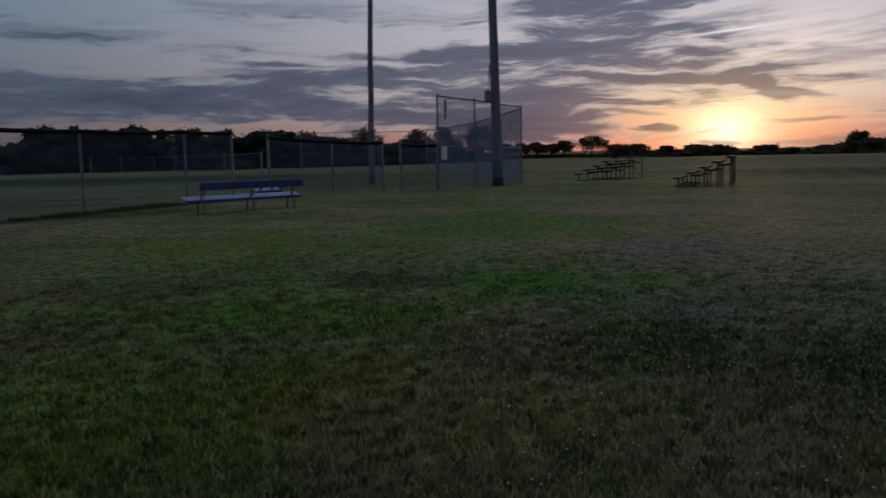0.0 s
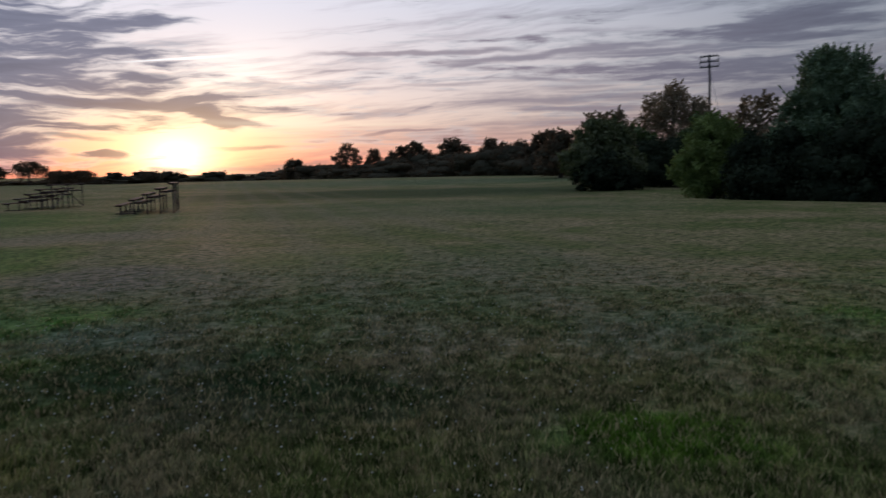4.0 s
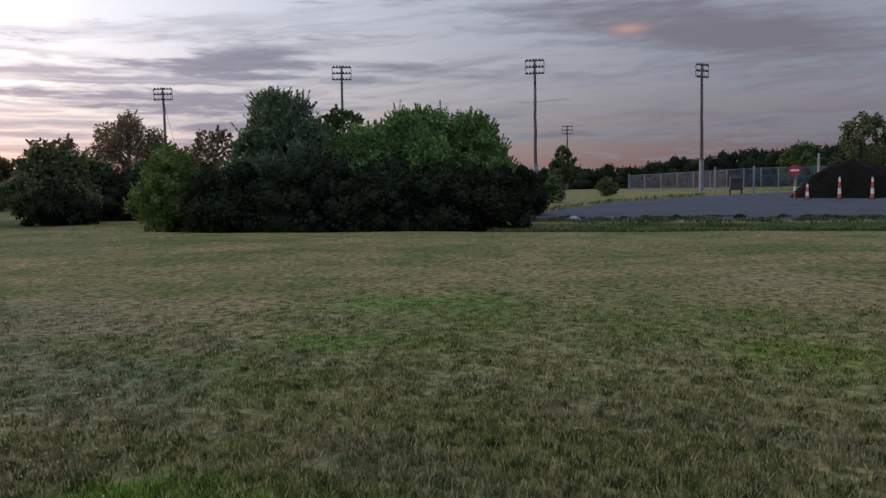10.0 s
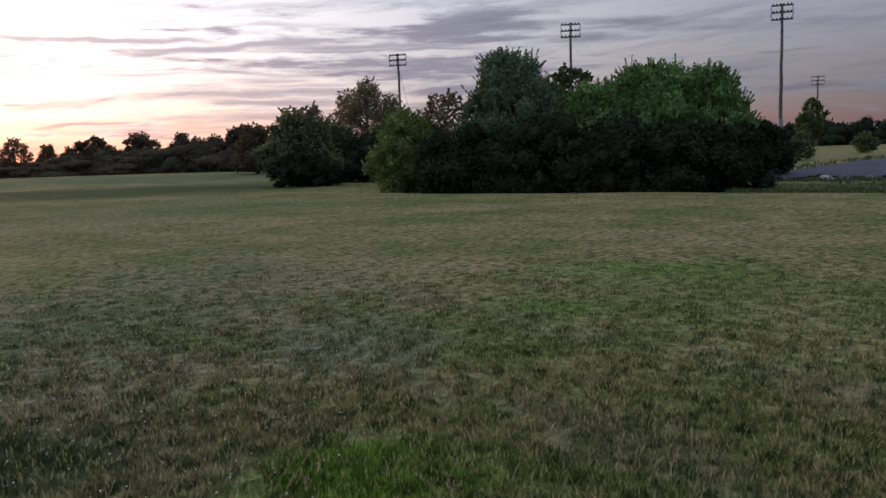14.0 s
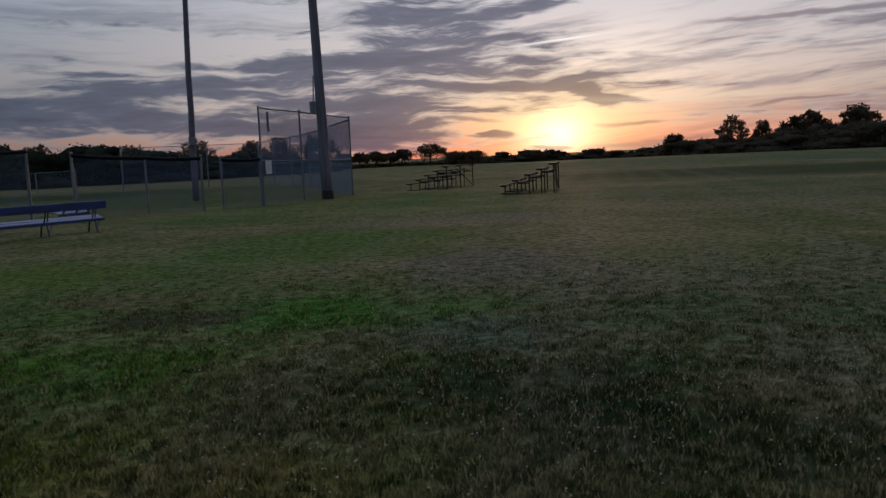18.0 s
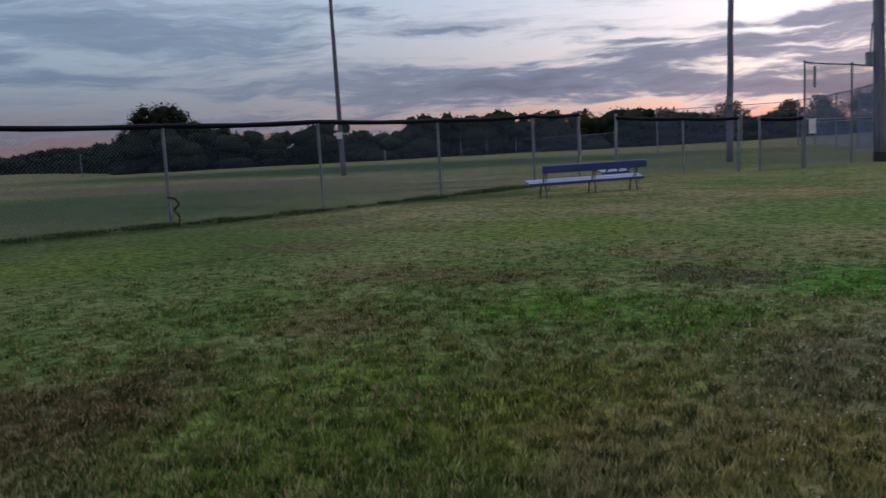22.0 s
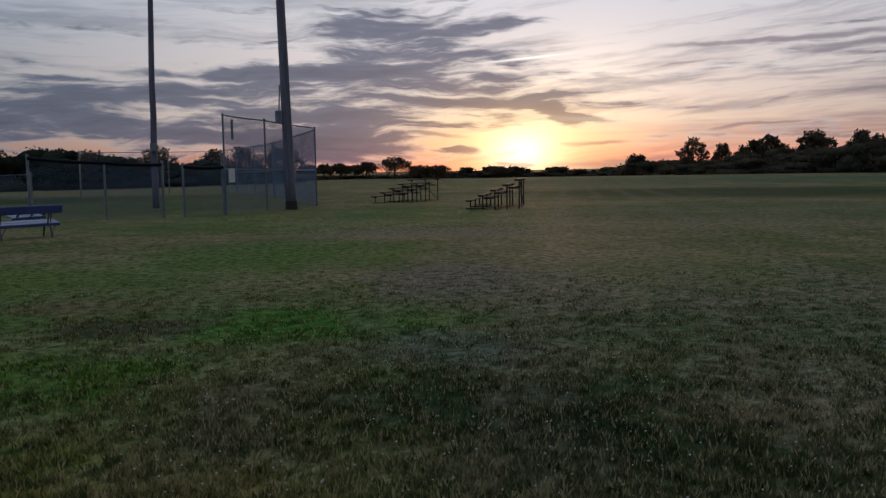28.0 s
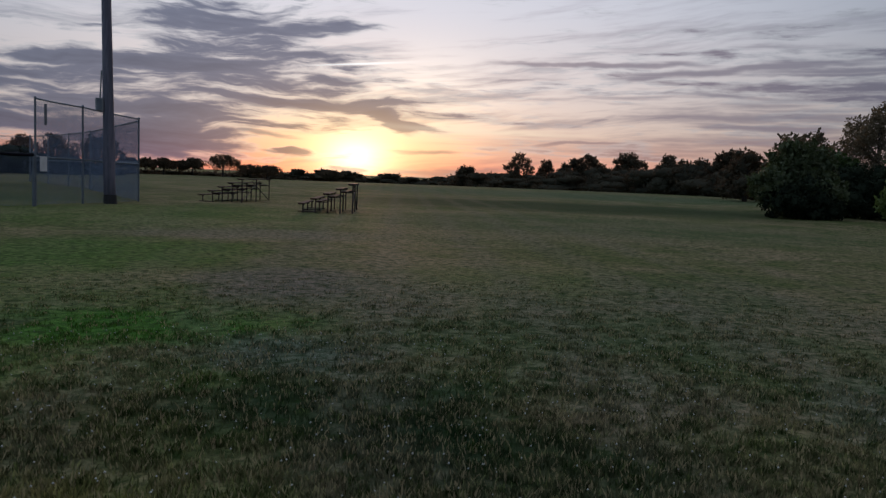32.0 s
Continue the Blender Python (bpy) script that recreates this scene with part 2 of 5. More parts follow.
streak(22.0, 0.23, 30.4, 0.56, 0.26, 0.90)
streak(38.9, 3.25, 53.7, 3.36, 0.34, 0.60)
streak(40.6, 5.99, 53.6, 5.70, 0.30, 0.50)
streak(38.6, 2.16, 45.0, 2.53, 0.30, 0.55)
streak(44.8, 9.02, 53.4, 8.95, 0.23, 0.50)
streak(33.9, 5.37, 41.4, 5.39, 0.15, 0.40)
streak(45.6, 7.53, 61.0, 7.62, 0.23, 0.80)
streak(38.0, 7.10, 41.0, 7.29, 0.15, 0.80)
streak(41.9, 6.03, 48.3, 5.84, 0.19, 0.70)
streak(43.7, 5.28, 49.8, 5.39, 0.30, 0.50)
streak(42.6, 4.15, 51.7, 3.79, 0.26, 0.75)
streak(38.9, 4.37, 42.4, 4.56, 0.11, 0.80)
streak(44.4, 3.22, 50.9, 2.79, 0.30, 0.65)
streak(40.3, 2.72, 46.7, 2.96, 0.26, 0.60)
streak(38.1, 1.89, 43.6, 2.20, 0.23, 0.60)
streak(50.2, 6.07, 54.8, 6.28, 0.19, 0.70)
streak(56.0, 6.80, 57.9, 6.37, 0.19, 0.85)
streak(58.1, 6.48, 60.8, 6.55, 0.23, 0.90)
streak(66.7, 8.78, 74.2, 8.63, 0.26, 0.60)
streak(46.2, 7.34, 61.1, 7.35, 0.15, 0.75)
streak(67.2, 8.29, 74.5, 8.61, 0.23, 0.60)
streak(58.3, 6.57, 60.9, 6.39, 0.19, 0.75)
streak(46.1, 4.98, 55.6, 5.03, 0.19, 0.55)
streak(46.0, 3.99, 52.1, 3.91, 0.23, 0.65)
streak(85.7, 5.25, 98.0, 4.11, 0.30, 0.50)
streak(78.4, 4.50, 86.8, 4.12, 0.19, 0.40)
streak(79.0, 6.17, 83.0, 6.10, 0.11, 0.50)
streak(10.4, 4.65, 20.5, 4.55, 0.34, 0.90)
streak(20.9, 4.45, 23.5, 3.07, 0.30, 0.90)
streak(11.1, 2.71, 15.8, 2.43, 0.15, 0.70)
streak(13.8, 1.44, 16.7, 1.30, 0.11, 0.90)
streak(16.7, 6.63, 20.5, 6.04, 0.34, 0.80)
streak(27.0, 2.4, 56.0, 2.9, 0.9, 0.42)
streak_sum = wstep(wmath("MULTIPLY_ADD", wmath("SUBTRACT", comb, 0.5), 1.0, streak_sum), 0.10, 0.85)
grain = wmath("SUBTRACT", wmath("MULTIPLY_ADD", puff, 0.36, wmath("MULTIPLY", fray, 0.64)), 0.5)
ragged = wmath("MULTIPLY_ADD", grain, 3.3, wmath("MULTIPLY", cloud_sum, 0.97))
bank = wstep(ragged, 0.20, 0.62)
soft_bank = wmath("SUBTRACT", wstep(ragged, -0.10, 1.0), bank)
bank = wmath("MULTIPLY_ADD", soft_bank, wstep(azim, 50.0, 80.0), bank)
# thin streaks everywhere, finer towards the horizon
lifted = wmath("MULTIPLY_ADD", wmath("MAXIMUM", wmath("SUBTRACT", azim, 16.0), 0.0), -0.11, wmath("MULTIPLY_ADD", wander, 1.0, elev))
streak = wnoise(wcombine(wmath("MULTIPLY", azim, 0.055), wmath("MULTIPLY", lifted, 0.66)), 1.0, 5.0, 0.64, 0.0)
veil = wmath("MULTIPLY", wstep(streak, 0.47, 0.66), wstep(elev, 20.0, 5.0))
veil = wmath("MULTIPLY", veil, 0.5)
shade = wmath("MAXIMUM", wmath("MULTIPLY", bank, wmath("MULTIPLY_ADD", wstep(azim, -38.0, -14.0), 0.28, 0.56)), veil)
shade = wmath("MAXIMUM", shade, wmath("MULTIPLY", streak_sum, 0.72))
nearness = glow(8.5, 3.2, 0.6)
thick = wstep(ragged, 0.35, 1.25)
under = wmix(sunward, wmix(thick, (0.073, 0.116, 0.180), (0.030, 0.054, 0.102)), wmix(wstep(azim, 20.0, 32.0), wmix(thick, (0.146, 0.156, 0.232), (0.055, 0.071, 0.134)), (0.30, 0.21, 0.245)))
under = wmix(wstep(azim, 45.0, 85.0), under, (0.098, 0.092, 0.116))
low_warm = wmath("MULTIPLY", wmath("MULTIPLY", wstep(elev, 4.8, 1.2), wstep(azim, 18.0, 28.0)), wstep(azim, 62.0, 48.0))
under = wmix(wmath("MULTIPLY", low_warm, 0.8), under, (0.46, 0.255, 0.225))
under = wmix(wmath("MULTIPLY", nearness, 0.75), under, (0.42, 0.21, 0.15))
# the edges of the banks catch light
rim = wmath("MULTIPLY", wmath("MULTIPLY", wstep(ragged, 0.12, 0.34), wmath("SUBTRACT", 1.0, bank)), 0.50)
sky = wmix(rim, sky, wmix(nearness, wmix(sunward, (0.15, 0.185, 0.225), (0.80, 0.76, 0.74)), (1.0, 0.80, 0.52)))
sky = wmix(shade, sky, under)
sky = wmix(wmath("SUBTRACT", 1.0, wmath("MULTIPLY", bank, 0.55)), sky, warm, "ADD")
sky = wmix(wmath("SUBTRACT", 1.0, wmath("MULTIPLY", bank, 0.35)), sky, core, "ADD")
# aeroplane trail
trail = wnode("ShaderNodeMapping")
trail.vector_type = "TEXTURE"
wput(trail.inputs[0], flat)
trail.inputs[1].default_value, trail.inputs[2].default_value, trail.inputs[3].default_value = (20.1, 7.5, 0), (0, 0, radians(4.6)), (2.8, 0.065, 1)
# a bright ribbon of high cloud to the north of the sun
ribbon = wnode("ShaderNodeMapping")
ribbon.vector_type = "TEXTURE"
wput(ribbon.inputs[0], bent)
ribbon.inputs[1].default_value, ribbon.inputs[2].default_value, ribbon.inputs[3].default_value = (28.5, 3.3, 0), (0, 0, radians(-1.0)), (6.5, 0.22, 1)
ribbon = wmath("EXPONENT", wmath("MULTIPLY", wvec("DOT_PRODUCT", ribbon.outputs[0], ribbon.outputs[0]), -1.0))
sky = wmix(wmath("MULTIPLY", ribbon, 0.45), sky, (1.35, 1.08, 0.74))
# one lit puff under the eastern bank
lit = wnode("ShaderNodeMapping")
lit.vector_type = "TEXTURE"
wput(lit.inputs[0], bent)
lit.inputs[1].default_value, lit.inputs[3].default_value = (86.9, 10.6, 0), (1.1, 0.32, 1)
lit = wmath("EXPONENT", wmath("MULTIPLY", wvec("DOT_PRODUCT", lit.outputs[0], lit.outputs[0]), -1.0))
sky = wmix(wmath("MULTIPLY", lit, 0.75), sky, (0.33, 0.19, 0.16))
line = wmath("EXPONENT", wmath("MULTIPLY", wvec("DOT_PRODUCT", trail.outputs[0], trail.outputs[0]), -1.0))
sky = wmix(wmath("MULTIPLY", line, 0.85), sky, (1.7, 1.55, 1.4))
back = wnode("ShaderNodeBackground")
wput(back.inputs[0], sky)
back.inputs[1].default_value = 1.0
wt.links.new(back.outputs[0], wnode("ShaderNodeOutputWorld").inputs[0])

sun = new("sun", bpy.data.lights.new("sun", "SUN"))
sun.data.energy, sun.data.angle, sun.data.color = 0.9, radians(3.0), (1.0, 0.55, 0.26)
a, e = radians(SUN_AZ), radians(SUN_EL)
sun.matrix_world = look((60 * math.sin(a), 60 * math.cos(a), 20), (0, 0, 20 - 60 * math.tan(e)))

# ---- materials ----
def material(name, rough=0.8, metal=0.0, colour=(0.5, 0.5, 0.5)):
    m = bpy.data.materials.new(name)
    m.use_nodes = True
    b = m.node_tree.nodes["Principled BSDF"]
    b.inputs["Base Color"].default_value = (*colour, 1)
    b.inputs["Roughness"].default_value, b.inputs["Metallic"].default_value = rough, metal
    return m, m.node_tree, b


def nnoise(nt, vec, scale, detail=4.0, rough=0.55):
    n = nt.nodes.new("ShaderNodeTexNoise")
    n.inputs["Scale"].default_value, n.inputs["Detail"].default_value, n.inputs["Roughness"].default_value = scale, detail, rough
    nt.links.new(vec, n.inputs["Vector"])
    return n.outputs[0]


def nstep(nt, v, lo, hi):
    n = nt.nodes.new("ShaderNodeMapRange")
    n.interpolation_type = "SMOOTHSTEP"
    nt.links.new(v, n.inputs[0])
    n.inputs[1].default_value, n.inputs[2].default_value = lo, hi
    return n.outputs[0]


def nmix(nt, fac, a, b, blend="MIX"):
    n = nt.nodes.new("ShaderNodeMix")
    n.data_type, n.blend_type = "RGBA", blend
    for s, v in ((n.inputs[0], fac), (n.inputs[6], a), (n.inputs[7], b)):
        if isinstance(v, bpy.types.NodeSocket):
            nt.links.new(v, s)
        else:
            s.default_value = (*v, 1) if isinstance(v, tuple) else v
    return n.outputs[2]


def nmath(nt, op, a, b=0.0, c=0.0):
    n = nt.nodes.new("ShaderNodeMath")
    n.operation = op
    for s, v in zip(n.inputs, (a, b, c)):
        if isinstance(v, bpy.types.NodeSocket):
            nt.links.new(v, s)
        else:
            s.default_value = v
    return n.outputs[0]


def nbump(nt, b, height, strength, distance):
    n = nt.nodes.new("ShaderNodeBump")
    n.inputs["Strength"].default_value, n.inputs["Distance"].default_value = strength, distance
    nt.links.new(height, n.inputs["Height"])
    nt.links.new(n.outputs[0], b.inputs["Normal"])


def coords(nt, which="Object"):
    return nt.nodes.new("ShaderNodeTexCoord").outputs[which]


def place(nt):
    return nt.nodes.new("ShaderNodeNewGeometry").outputs["Position"]


def worn(name, dark, light, rough, metal=0.0, scale=6.0, bump=0.3, stretch=(1, 1, 1)):
    """A surface of two mixed tones with grain and relief."""
    m, nt, b = material(name, rough, metal)
    mp = nt.nodes.new("ShaderNodeMapping")
    mp.inputs[3].default_value = stretch
    nt.links.new(coords(nt), mp.inputs[0])
    big, small = nnoise(nt, mp.outputs[0], scale, 3), nnoise(nt, mp.outputs[0], scale * 9, 5)
    v = nmath(nt, "MULTIPLY_ADD", small, 0.5, nmath(nt, "MULTIPLY", big, 0.5))
    nt.links.new(nmix(nt, nstep(nt, v, 0.34, 0.66), dark, light), b.inputs["Base Color"])
    nt.links.new(nmath(nt, "MULTIPLY_ADD", small, 0.3, rough - 0.15), b.inputs["Roughness"])
    if bump:
        nbump(nt, b, v, bump, 0.01)
    return m


galvanised = worn("galvanised_steel", (0.105, 0.125, 0.155), (0.185, 0.215, 0.255), 0.55, 0.3, 3.0, 0.1)
wire_steel = worn("fence_wire", (0.075, 0.110, 0.185), (0.125, 0.170, 0.265), 0.6, 0.3, 2.0, 0.0)
guard_black = worn("fence_guard_plastic", (0.003, 0.003, 0.006), (0.008, 0.008, 0.014), 0.65, 0.0, 2.0, 0.25)
pole_wood = worn("creosoted_pole_wood", (0.080, 0.078, 0.108), (0.185, 0.175, 0.225), 0.85, 0.0, 5.0, 0.6, (1, 1, 0.06))
pole_dark = worn("dark_weathered_pole", (0.045, 0.038, 0.042), (0.105, 0.090, 0.095), 0.85, 0.0, 4.0, 0.4, (1, 1, 0.06))
pole_grey = worn("weathered_pole_wood", (0.065, 0.070, 0.085), (0.125, 0.132, 0.150), 0.8, 0.0, 4.0, 0.4, (1, 1, 0.08))
blue_paint = worn("blue_painted_plank", (0.03, 0.045, 0.16), (0.05, 0.075, 0.24), 0.5, 0.0, 3.0, 0.2, (0.2, 1, 1))
seat_paint = worn("pale_blue_seat_plank", (0.10, 0.135, 0.26), (0.18, 0.22, 0.35), 0.45, 0.0, 3.0, 0.2, (0.2, 1, 1))
bench_steel = worn("bench_leg_steel", (0.05, 0.055, 0.075), (0.10, 0.105, 0.13), 0.5, 0.6, 5.0, 0.1)
bleacher_wood = worn("bleacher_plank", (0.042, 0.027, 0.026), (0.095, 0.062, 0.057), 0.8, 0.0, 3.0, 0.4, (1, 0.12, 1))
bleacher_steel = worn("bleacher_frame", (0.032, 0.022, 0.022), (0.066, 0.046, 0.046), 0.6, 0.5, 5.0, 0.15)
box_grey = worn("grey_steel_box", (0.16, 0.17, 0.19), (0.24, 0.25, 0.27), 0.5, 0.3, 4.0, 0.1)
lamp_metal = worn("floodlight_housing", (0.10, 0.10, 0.105), (0.20, 0.20, 0.21), 0.5, 0.5, 4.0, 0.1)
sign_white = worn("white_sign_board", (0.55, 0.56, 0.58), (0.74, 0.75, 0.77), 0.5, 0.0, 5.0, 0.05)
sign_red = worn("red_sign_face", (0.26, 0.022, 0.028), (0.36, 0.034, 0.04), 0.4, 0.0, 4.0, 0.05)
orange_plastic = worn("orange_plastic", (0.42, 0.065, 0.03), (0.55, 0.10, 0.04), 0.5, 0.0, 6.0, 0.1)
rubber_black = worn("black_rubber", (0.012, 0.012, 0.012), (0.03, 0.03, 0.03), 0.8, 0.0, 6.0, 0.2)
bin_green = worn("dark_painted_steel", (0.018, 0.022, 0.028), (0.04, 0.045, 0.05), 0.6, 0.2, 3.0, 0.15)
concrete = worn("pale_concrete", (0.20, 0.20, 0.21), (0.34, 0.34, 0.34), 0.9, 0.0, 2.0, 0.6)
mulch = worn("dark_soil_heap", (0.004, 0.0035, 0.0033), (0.010, 0.0085, 0.0075), 0.95, 0.0, 1.2, 0.9)
bark = worn("tree_bark", (0.025, 0.02, 0.016), (0.06, 0.048, 0.04), 0.9, 0.0, 3.0, 0.6, (1, 1, 0.2))
bleacher_wood.node_tree.nodes["Principled BSDF"].inputs["Specular IOR Level"].default_value = 0.15
mulch.node_tree.nodes["Principled BSDF"].inputs["Specular IOR Level"].default_value = 0.05
guard_black.node_tree.nodes["Principled BSDF"].inputs["Specular IOR Level"].default_value = 0.1


def leaves(name, dark, light, through=0.25, gloss=0.2, lit=(0.10, 0.14, 0.02)):
    """Leaves: a tone of its own for each leaf, some light through the blade."""
    m, nt, b = material(name, 0.65)
    geo = nt.nodes.new("ShaderNodeNewGeometry")
    patch = nnoise(nt, geo.outputs["Position"], 0.9, 3)
    v = nmath(nt, "MULTIPLY_ADD", geo.outputs["Random Per Island"], 0.6, nmath(nt, "MULTIPLY", nstep(nt, patch, 0.3, 0.7), 0.4))
    col = nmix(nt, v, dark, light)
    nt.links.new(col, b.inputs["Base Color"])
    b.inputs["Specular IOR Level"].default_value = gloss
    tr = nt.nodes.new("ShaderNodeBsdfTranslucent")
    nt.links.new(nmix(nt, 0.5, col, lit), tr.inputs[0])
    mx = nt.nodes.new("ShaderNodeMixShader")
    mx.inputs[0].default_value = through
    nt.links.new(b.outputs[0], mx.inputs[1])
    nt.links.new(tr.outputs[0], mx.inputs[2])
    nt.links.new(mx.outputs[0], nt.nodes["Material Output"].inputs[0])
    return m


leaf_green = leaves("shrub_leaves", (0.024, 0.060, 0.020), (0.175, 0.290, 0.092))
leaf_lime = leaves("yellow_green_leaves", (0.062, 0.096, 0.028), (0.185, 0.245, 0.070))
leaf_deep = leaves("tree_leaves", (0.024, 0.042, 0.015), (0.068, 0.100, 0.034))
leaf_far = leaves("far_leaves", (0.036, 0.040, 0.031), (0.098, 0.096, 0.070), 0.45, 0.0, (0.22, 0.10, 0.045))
# shade at the shrubs' feet put into the leaf colour; far woods share it
leaf_shade = leaves("shade_dark_leaves", (0.011, 0.016, 0.012), (0.030, 0.038, 0.024), 0.05, 0.0)
leaf_olive = leaves("olive_leaves", (0.032, 0.044, 0.024), (0.108, 0.126, 0.062), 0.25)
# brown glow of sunset through thin crowns, put into the leaf colour
leaf_dusk = leaves("sunset_brown_leaves", (0.060, 0.058, 0.040), (0.155, 0.140, 0.096), 0.45, 0.1, (0.22, 0.15, 0.08))
leaf_blue = leaves("blue_green_leaves", (0.022, 0.044, 0.028), (0.145, 0.205, 0.120))
weed = leaves("weed_leaves", (0.014, 0.030, 0.010), (0.088, 0.116, 0.044), 0.15)


def turf_colour(nt):
    """Mown grass: dry straw, dull green and lush patches, by place on the field."""
    p = place(nt)
    wide, mid, fine = nnoise(nt, p, 0.22, 4), nnoise(nt, p, 1.1, 4, 0.55), nnoise(nt, p, 9.0, 4, 0.65)
    dry, dull, lush, lime = (0.232, 0.190, 0.124), (0.104, 0.122, 0.050), (0.072, 0.160, 0.038), (0.116, 0.158, 0.034)
    grey, brown, dark, straw = (0.128, 0.148, 0.132), (0.098, 0.074, 0.044), (0.022, 0.046, 0.026), (0.205, 0.172, 0.140)
    v = nmath(nt, "ADD", nmath(nt, "MULTIPLY", wide, 0.5), nmath(nt, "MULTIPLY_ADD", mid, 0.38, nmath(nt, "MULTIPLY", fine, 0.16)))
    col = nmix(nt, nstep(nt, v, 0.42, 0.62), dull, dry)
    warp = nt.nodes.new("ShaderNodeVectorMath")
    warp.operation = "MULTIPLY_ADD"
    nz = nt.nodes.new("ShaderNodeTexNoise")
    nz.inputs["Scale"].default_value, nz.inputs["Detail"].default_value = 0.9, 5.0
    nt.links.new(p, nz.inputs["Vector"])
    nt.links.new(nz.outputs["Color"], warp.inputs[0])
    warp.inputs[1].default_value = (1.6, 1.6, 0)
    nt.links.new(p, warp.inputs[2])

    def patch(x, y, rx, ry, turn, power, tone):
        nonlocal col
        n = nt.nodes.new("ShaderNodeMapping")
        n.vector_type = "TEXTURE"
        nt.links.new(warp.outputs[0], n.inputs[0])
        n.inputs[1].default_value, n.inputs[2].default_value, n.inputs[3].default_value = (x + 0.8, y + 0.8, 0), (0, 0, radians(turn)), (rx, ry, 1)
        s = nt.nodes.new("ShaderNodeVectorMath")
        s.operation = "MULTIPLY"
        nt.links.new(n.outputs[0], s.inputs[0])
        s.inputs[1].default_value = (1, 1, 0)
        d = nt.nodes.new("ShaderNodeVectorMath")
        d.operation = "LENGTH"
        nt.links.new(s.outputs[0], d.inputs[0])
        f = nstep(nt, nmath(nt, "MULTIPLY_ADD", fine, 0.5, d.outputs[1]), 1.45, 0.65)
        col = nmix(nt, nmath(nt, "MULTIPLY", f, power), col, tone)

    # the far field
    patch(-4.0, 9.0, 7.5, 9.5, 0, 0.42, lush)
    patch(6.5, 9.0, 5.0, 4.5, 30, 0.40, (0.082, 0.112, 0.082))
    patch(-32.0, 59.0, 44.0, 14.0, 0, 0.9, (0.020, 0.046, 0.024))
    patch(-45.0, 92.0, 60.0, 12.0, 0, 0.3, dry)
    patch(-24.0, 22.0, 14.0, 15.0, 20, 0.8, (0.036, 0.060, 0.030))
    patch(11.0, 2.0, 9.0, 9.0, 0, 0.12, dry)
    patch(12.0, 22.0, 6.0, 7.0, -30, 0.3, dry)
    patch(3.0, 30.0, 9.0, 9.0, 0, 0.35, lush)
    # dark bank of longer grass, with the hollow's shadow put into the tone
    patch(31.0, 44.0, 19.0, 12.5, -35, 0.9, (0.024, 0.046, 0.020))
    patch(48.0, 70.0, 36.0, 12.0, -35, 0.65, (0.092, 0.128, 0.080))
    patch(19.0, 25.0, 11.0, 9.0, -35, 0.45, (0.066, 0.104, 0.056))
    patch(-4.0, 43.0, 10.0, 9.0, 0, 0.7, (0.044, 0.080, 0.032))
    patch(-12.0, 11.0, 6.5, 6.5, 20, 0.7, (0.050, 0.088, 0.028))
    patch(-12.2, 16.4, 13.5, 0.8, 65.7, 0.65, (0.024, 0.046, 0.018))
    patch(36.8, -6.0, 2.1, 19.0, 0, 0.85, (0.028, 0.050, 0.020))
    patch(-33.0, 36.5, 21.0, 6.0, 0, 0.9, (0.118, 0.098, 0.082))
    patch(80.0, 6.0, 18.0, 14.0, 0, 0.7, (0.225, 0.205, 0.120))
    # beyond the side fence: worn infield, its dark edges and a pale line
    patch(-14.5, 28.5, 7.5, 4.5, 30, 0.5, (0.104, 0.090, 0.070))
    patch(-24.0, 42.4, 24.0, 0.9, 2, 0.6, (0.170, 0.158, 0.118))
    patch(-12.8, 31.8, 3.4, 0.5, 5, 0.8, dark)
    patch(-11.4, 27.0, 2.8, 0.42, 10, 0.8, dark)
    patch(-18.0, 21.0, 5.5, 0.6, -12, 0.65, dark)
    # darker green grass round the bench, worn spots on the way to the fence
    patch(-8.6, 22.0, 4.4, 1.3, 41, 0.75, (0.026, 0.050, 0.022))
    patch(-6.0, 14.0, 1.5, 0.65, 0, 0.6, (0.120, 0.084, 0.054))
    patch(-9.2, 15.5, 1.9, 0.9, 20, 0.6, (0.096, 0.072, 0.046))
    patch(-7.2, 11.8, 1.5, 0.9, 10, 0.6, (0.104, 0.076, 0.048))
    patch(-8.1, 10.0, 1.0, 0.32, 42, 0.65, (0.048, 0.044, 0.026))
    # green bands and tan drifts in the middle distance
    patch(1.4, 16.6, 3.2, 3.6, -15, 0.65, (0.070, 0.150, 0.034))
    patch(-3.5, 14.0, 2.6, 2.0, 10, 0.45, lime)
    patch(-9.8, 9.6, 2.0, 2.6, 5, 0.45, lime)
    patch(7.3, 11.8, 2.2, 3.0, -58, 0.25, lime)
    patch(5.0, 20.8, 3.4, 2.0, -16, 0.65, straw)
    patch(3.6, 12.2, 1.3, 2.0, -17, 0.65, (0.190, 0.152, 0.146))
    patch(4.6, 11.0, 1.5, 2.2, -14, 0.40, straw)
    patch(11.0, 3.5, 1.7, 0.9, -70, 0.5, lush)
    patch(8.1, 3.6, 0.55, 0.7, -68, 0.55, lush)
    patch(7.65, 3.4, 0.16, 0.24, -68, 0.85, (0.026, 0.052, 0.014))
    patch(12.0, 2.5, 0.22, 0.30, -75, 0.8, (0.026, 0.052, 0.014))
    patch(8.3, -1.1, 0.8, 1.3, -79, 0.65, lime)
    patch(6.2, 4.4, 0.9, 1.4, -58, 0.5, grey)
    # round the start: two lush patches with bare ground between them
    patch(1.4, 9.2, 1.7, 1.25, -14, 0.95, lush)
    patch(-1.0, 7.55, 1.6, 1.0, -8, 0.9, (0.082, 0.160, 0.034))
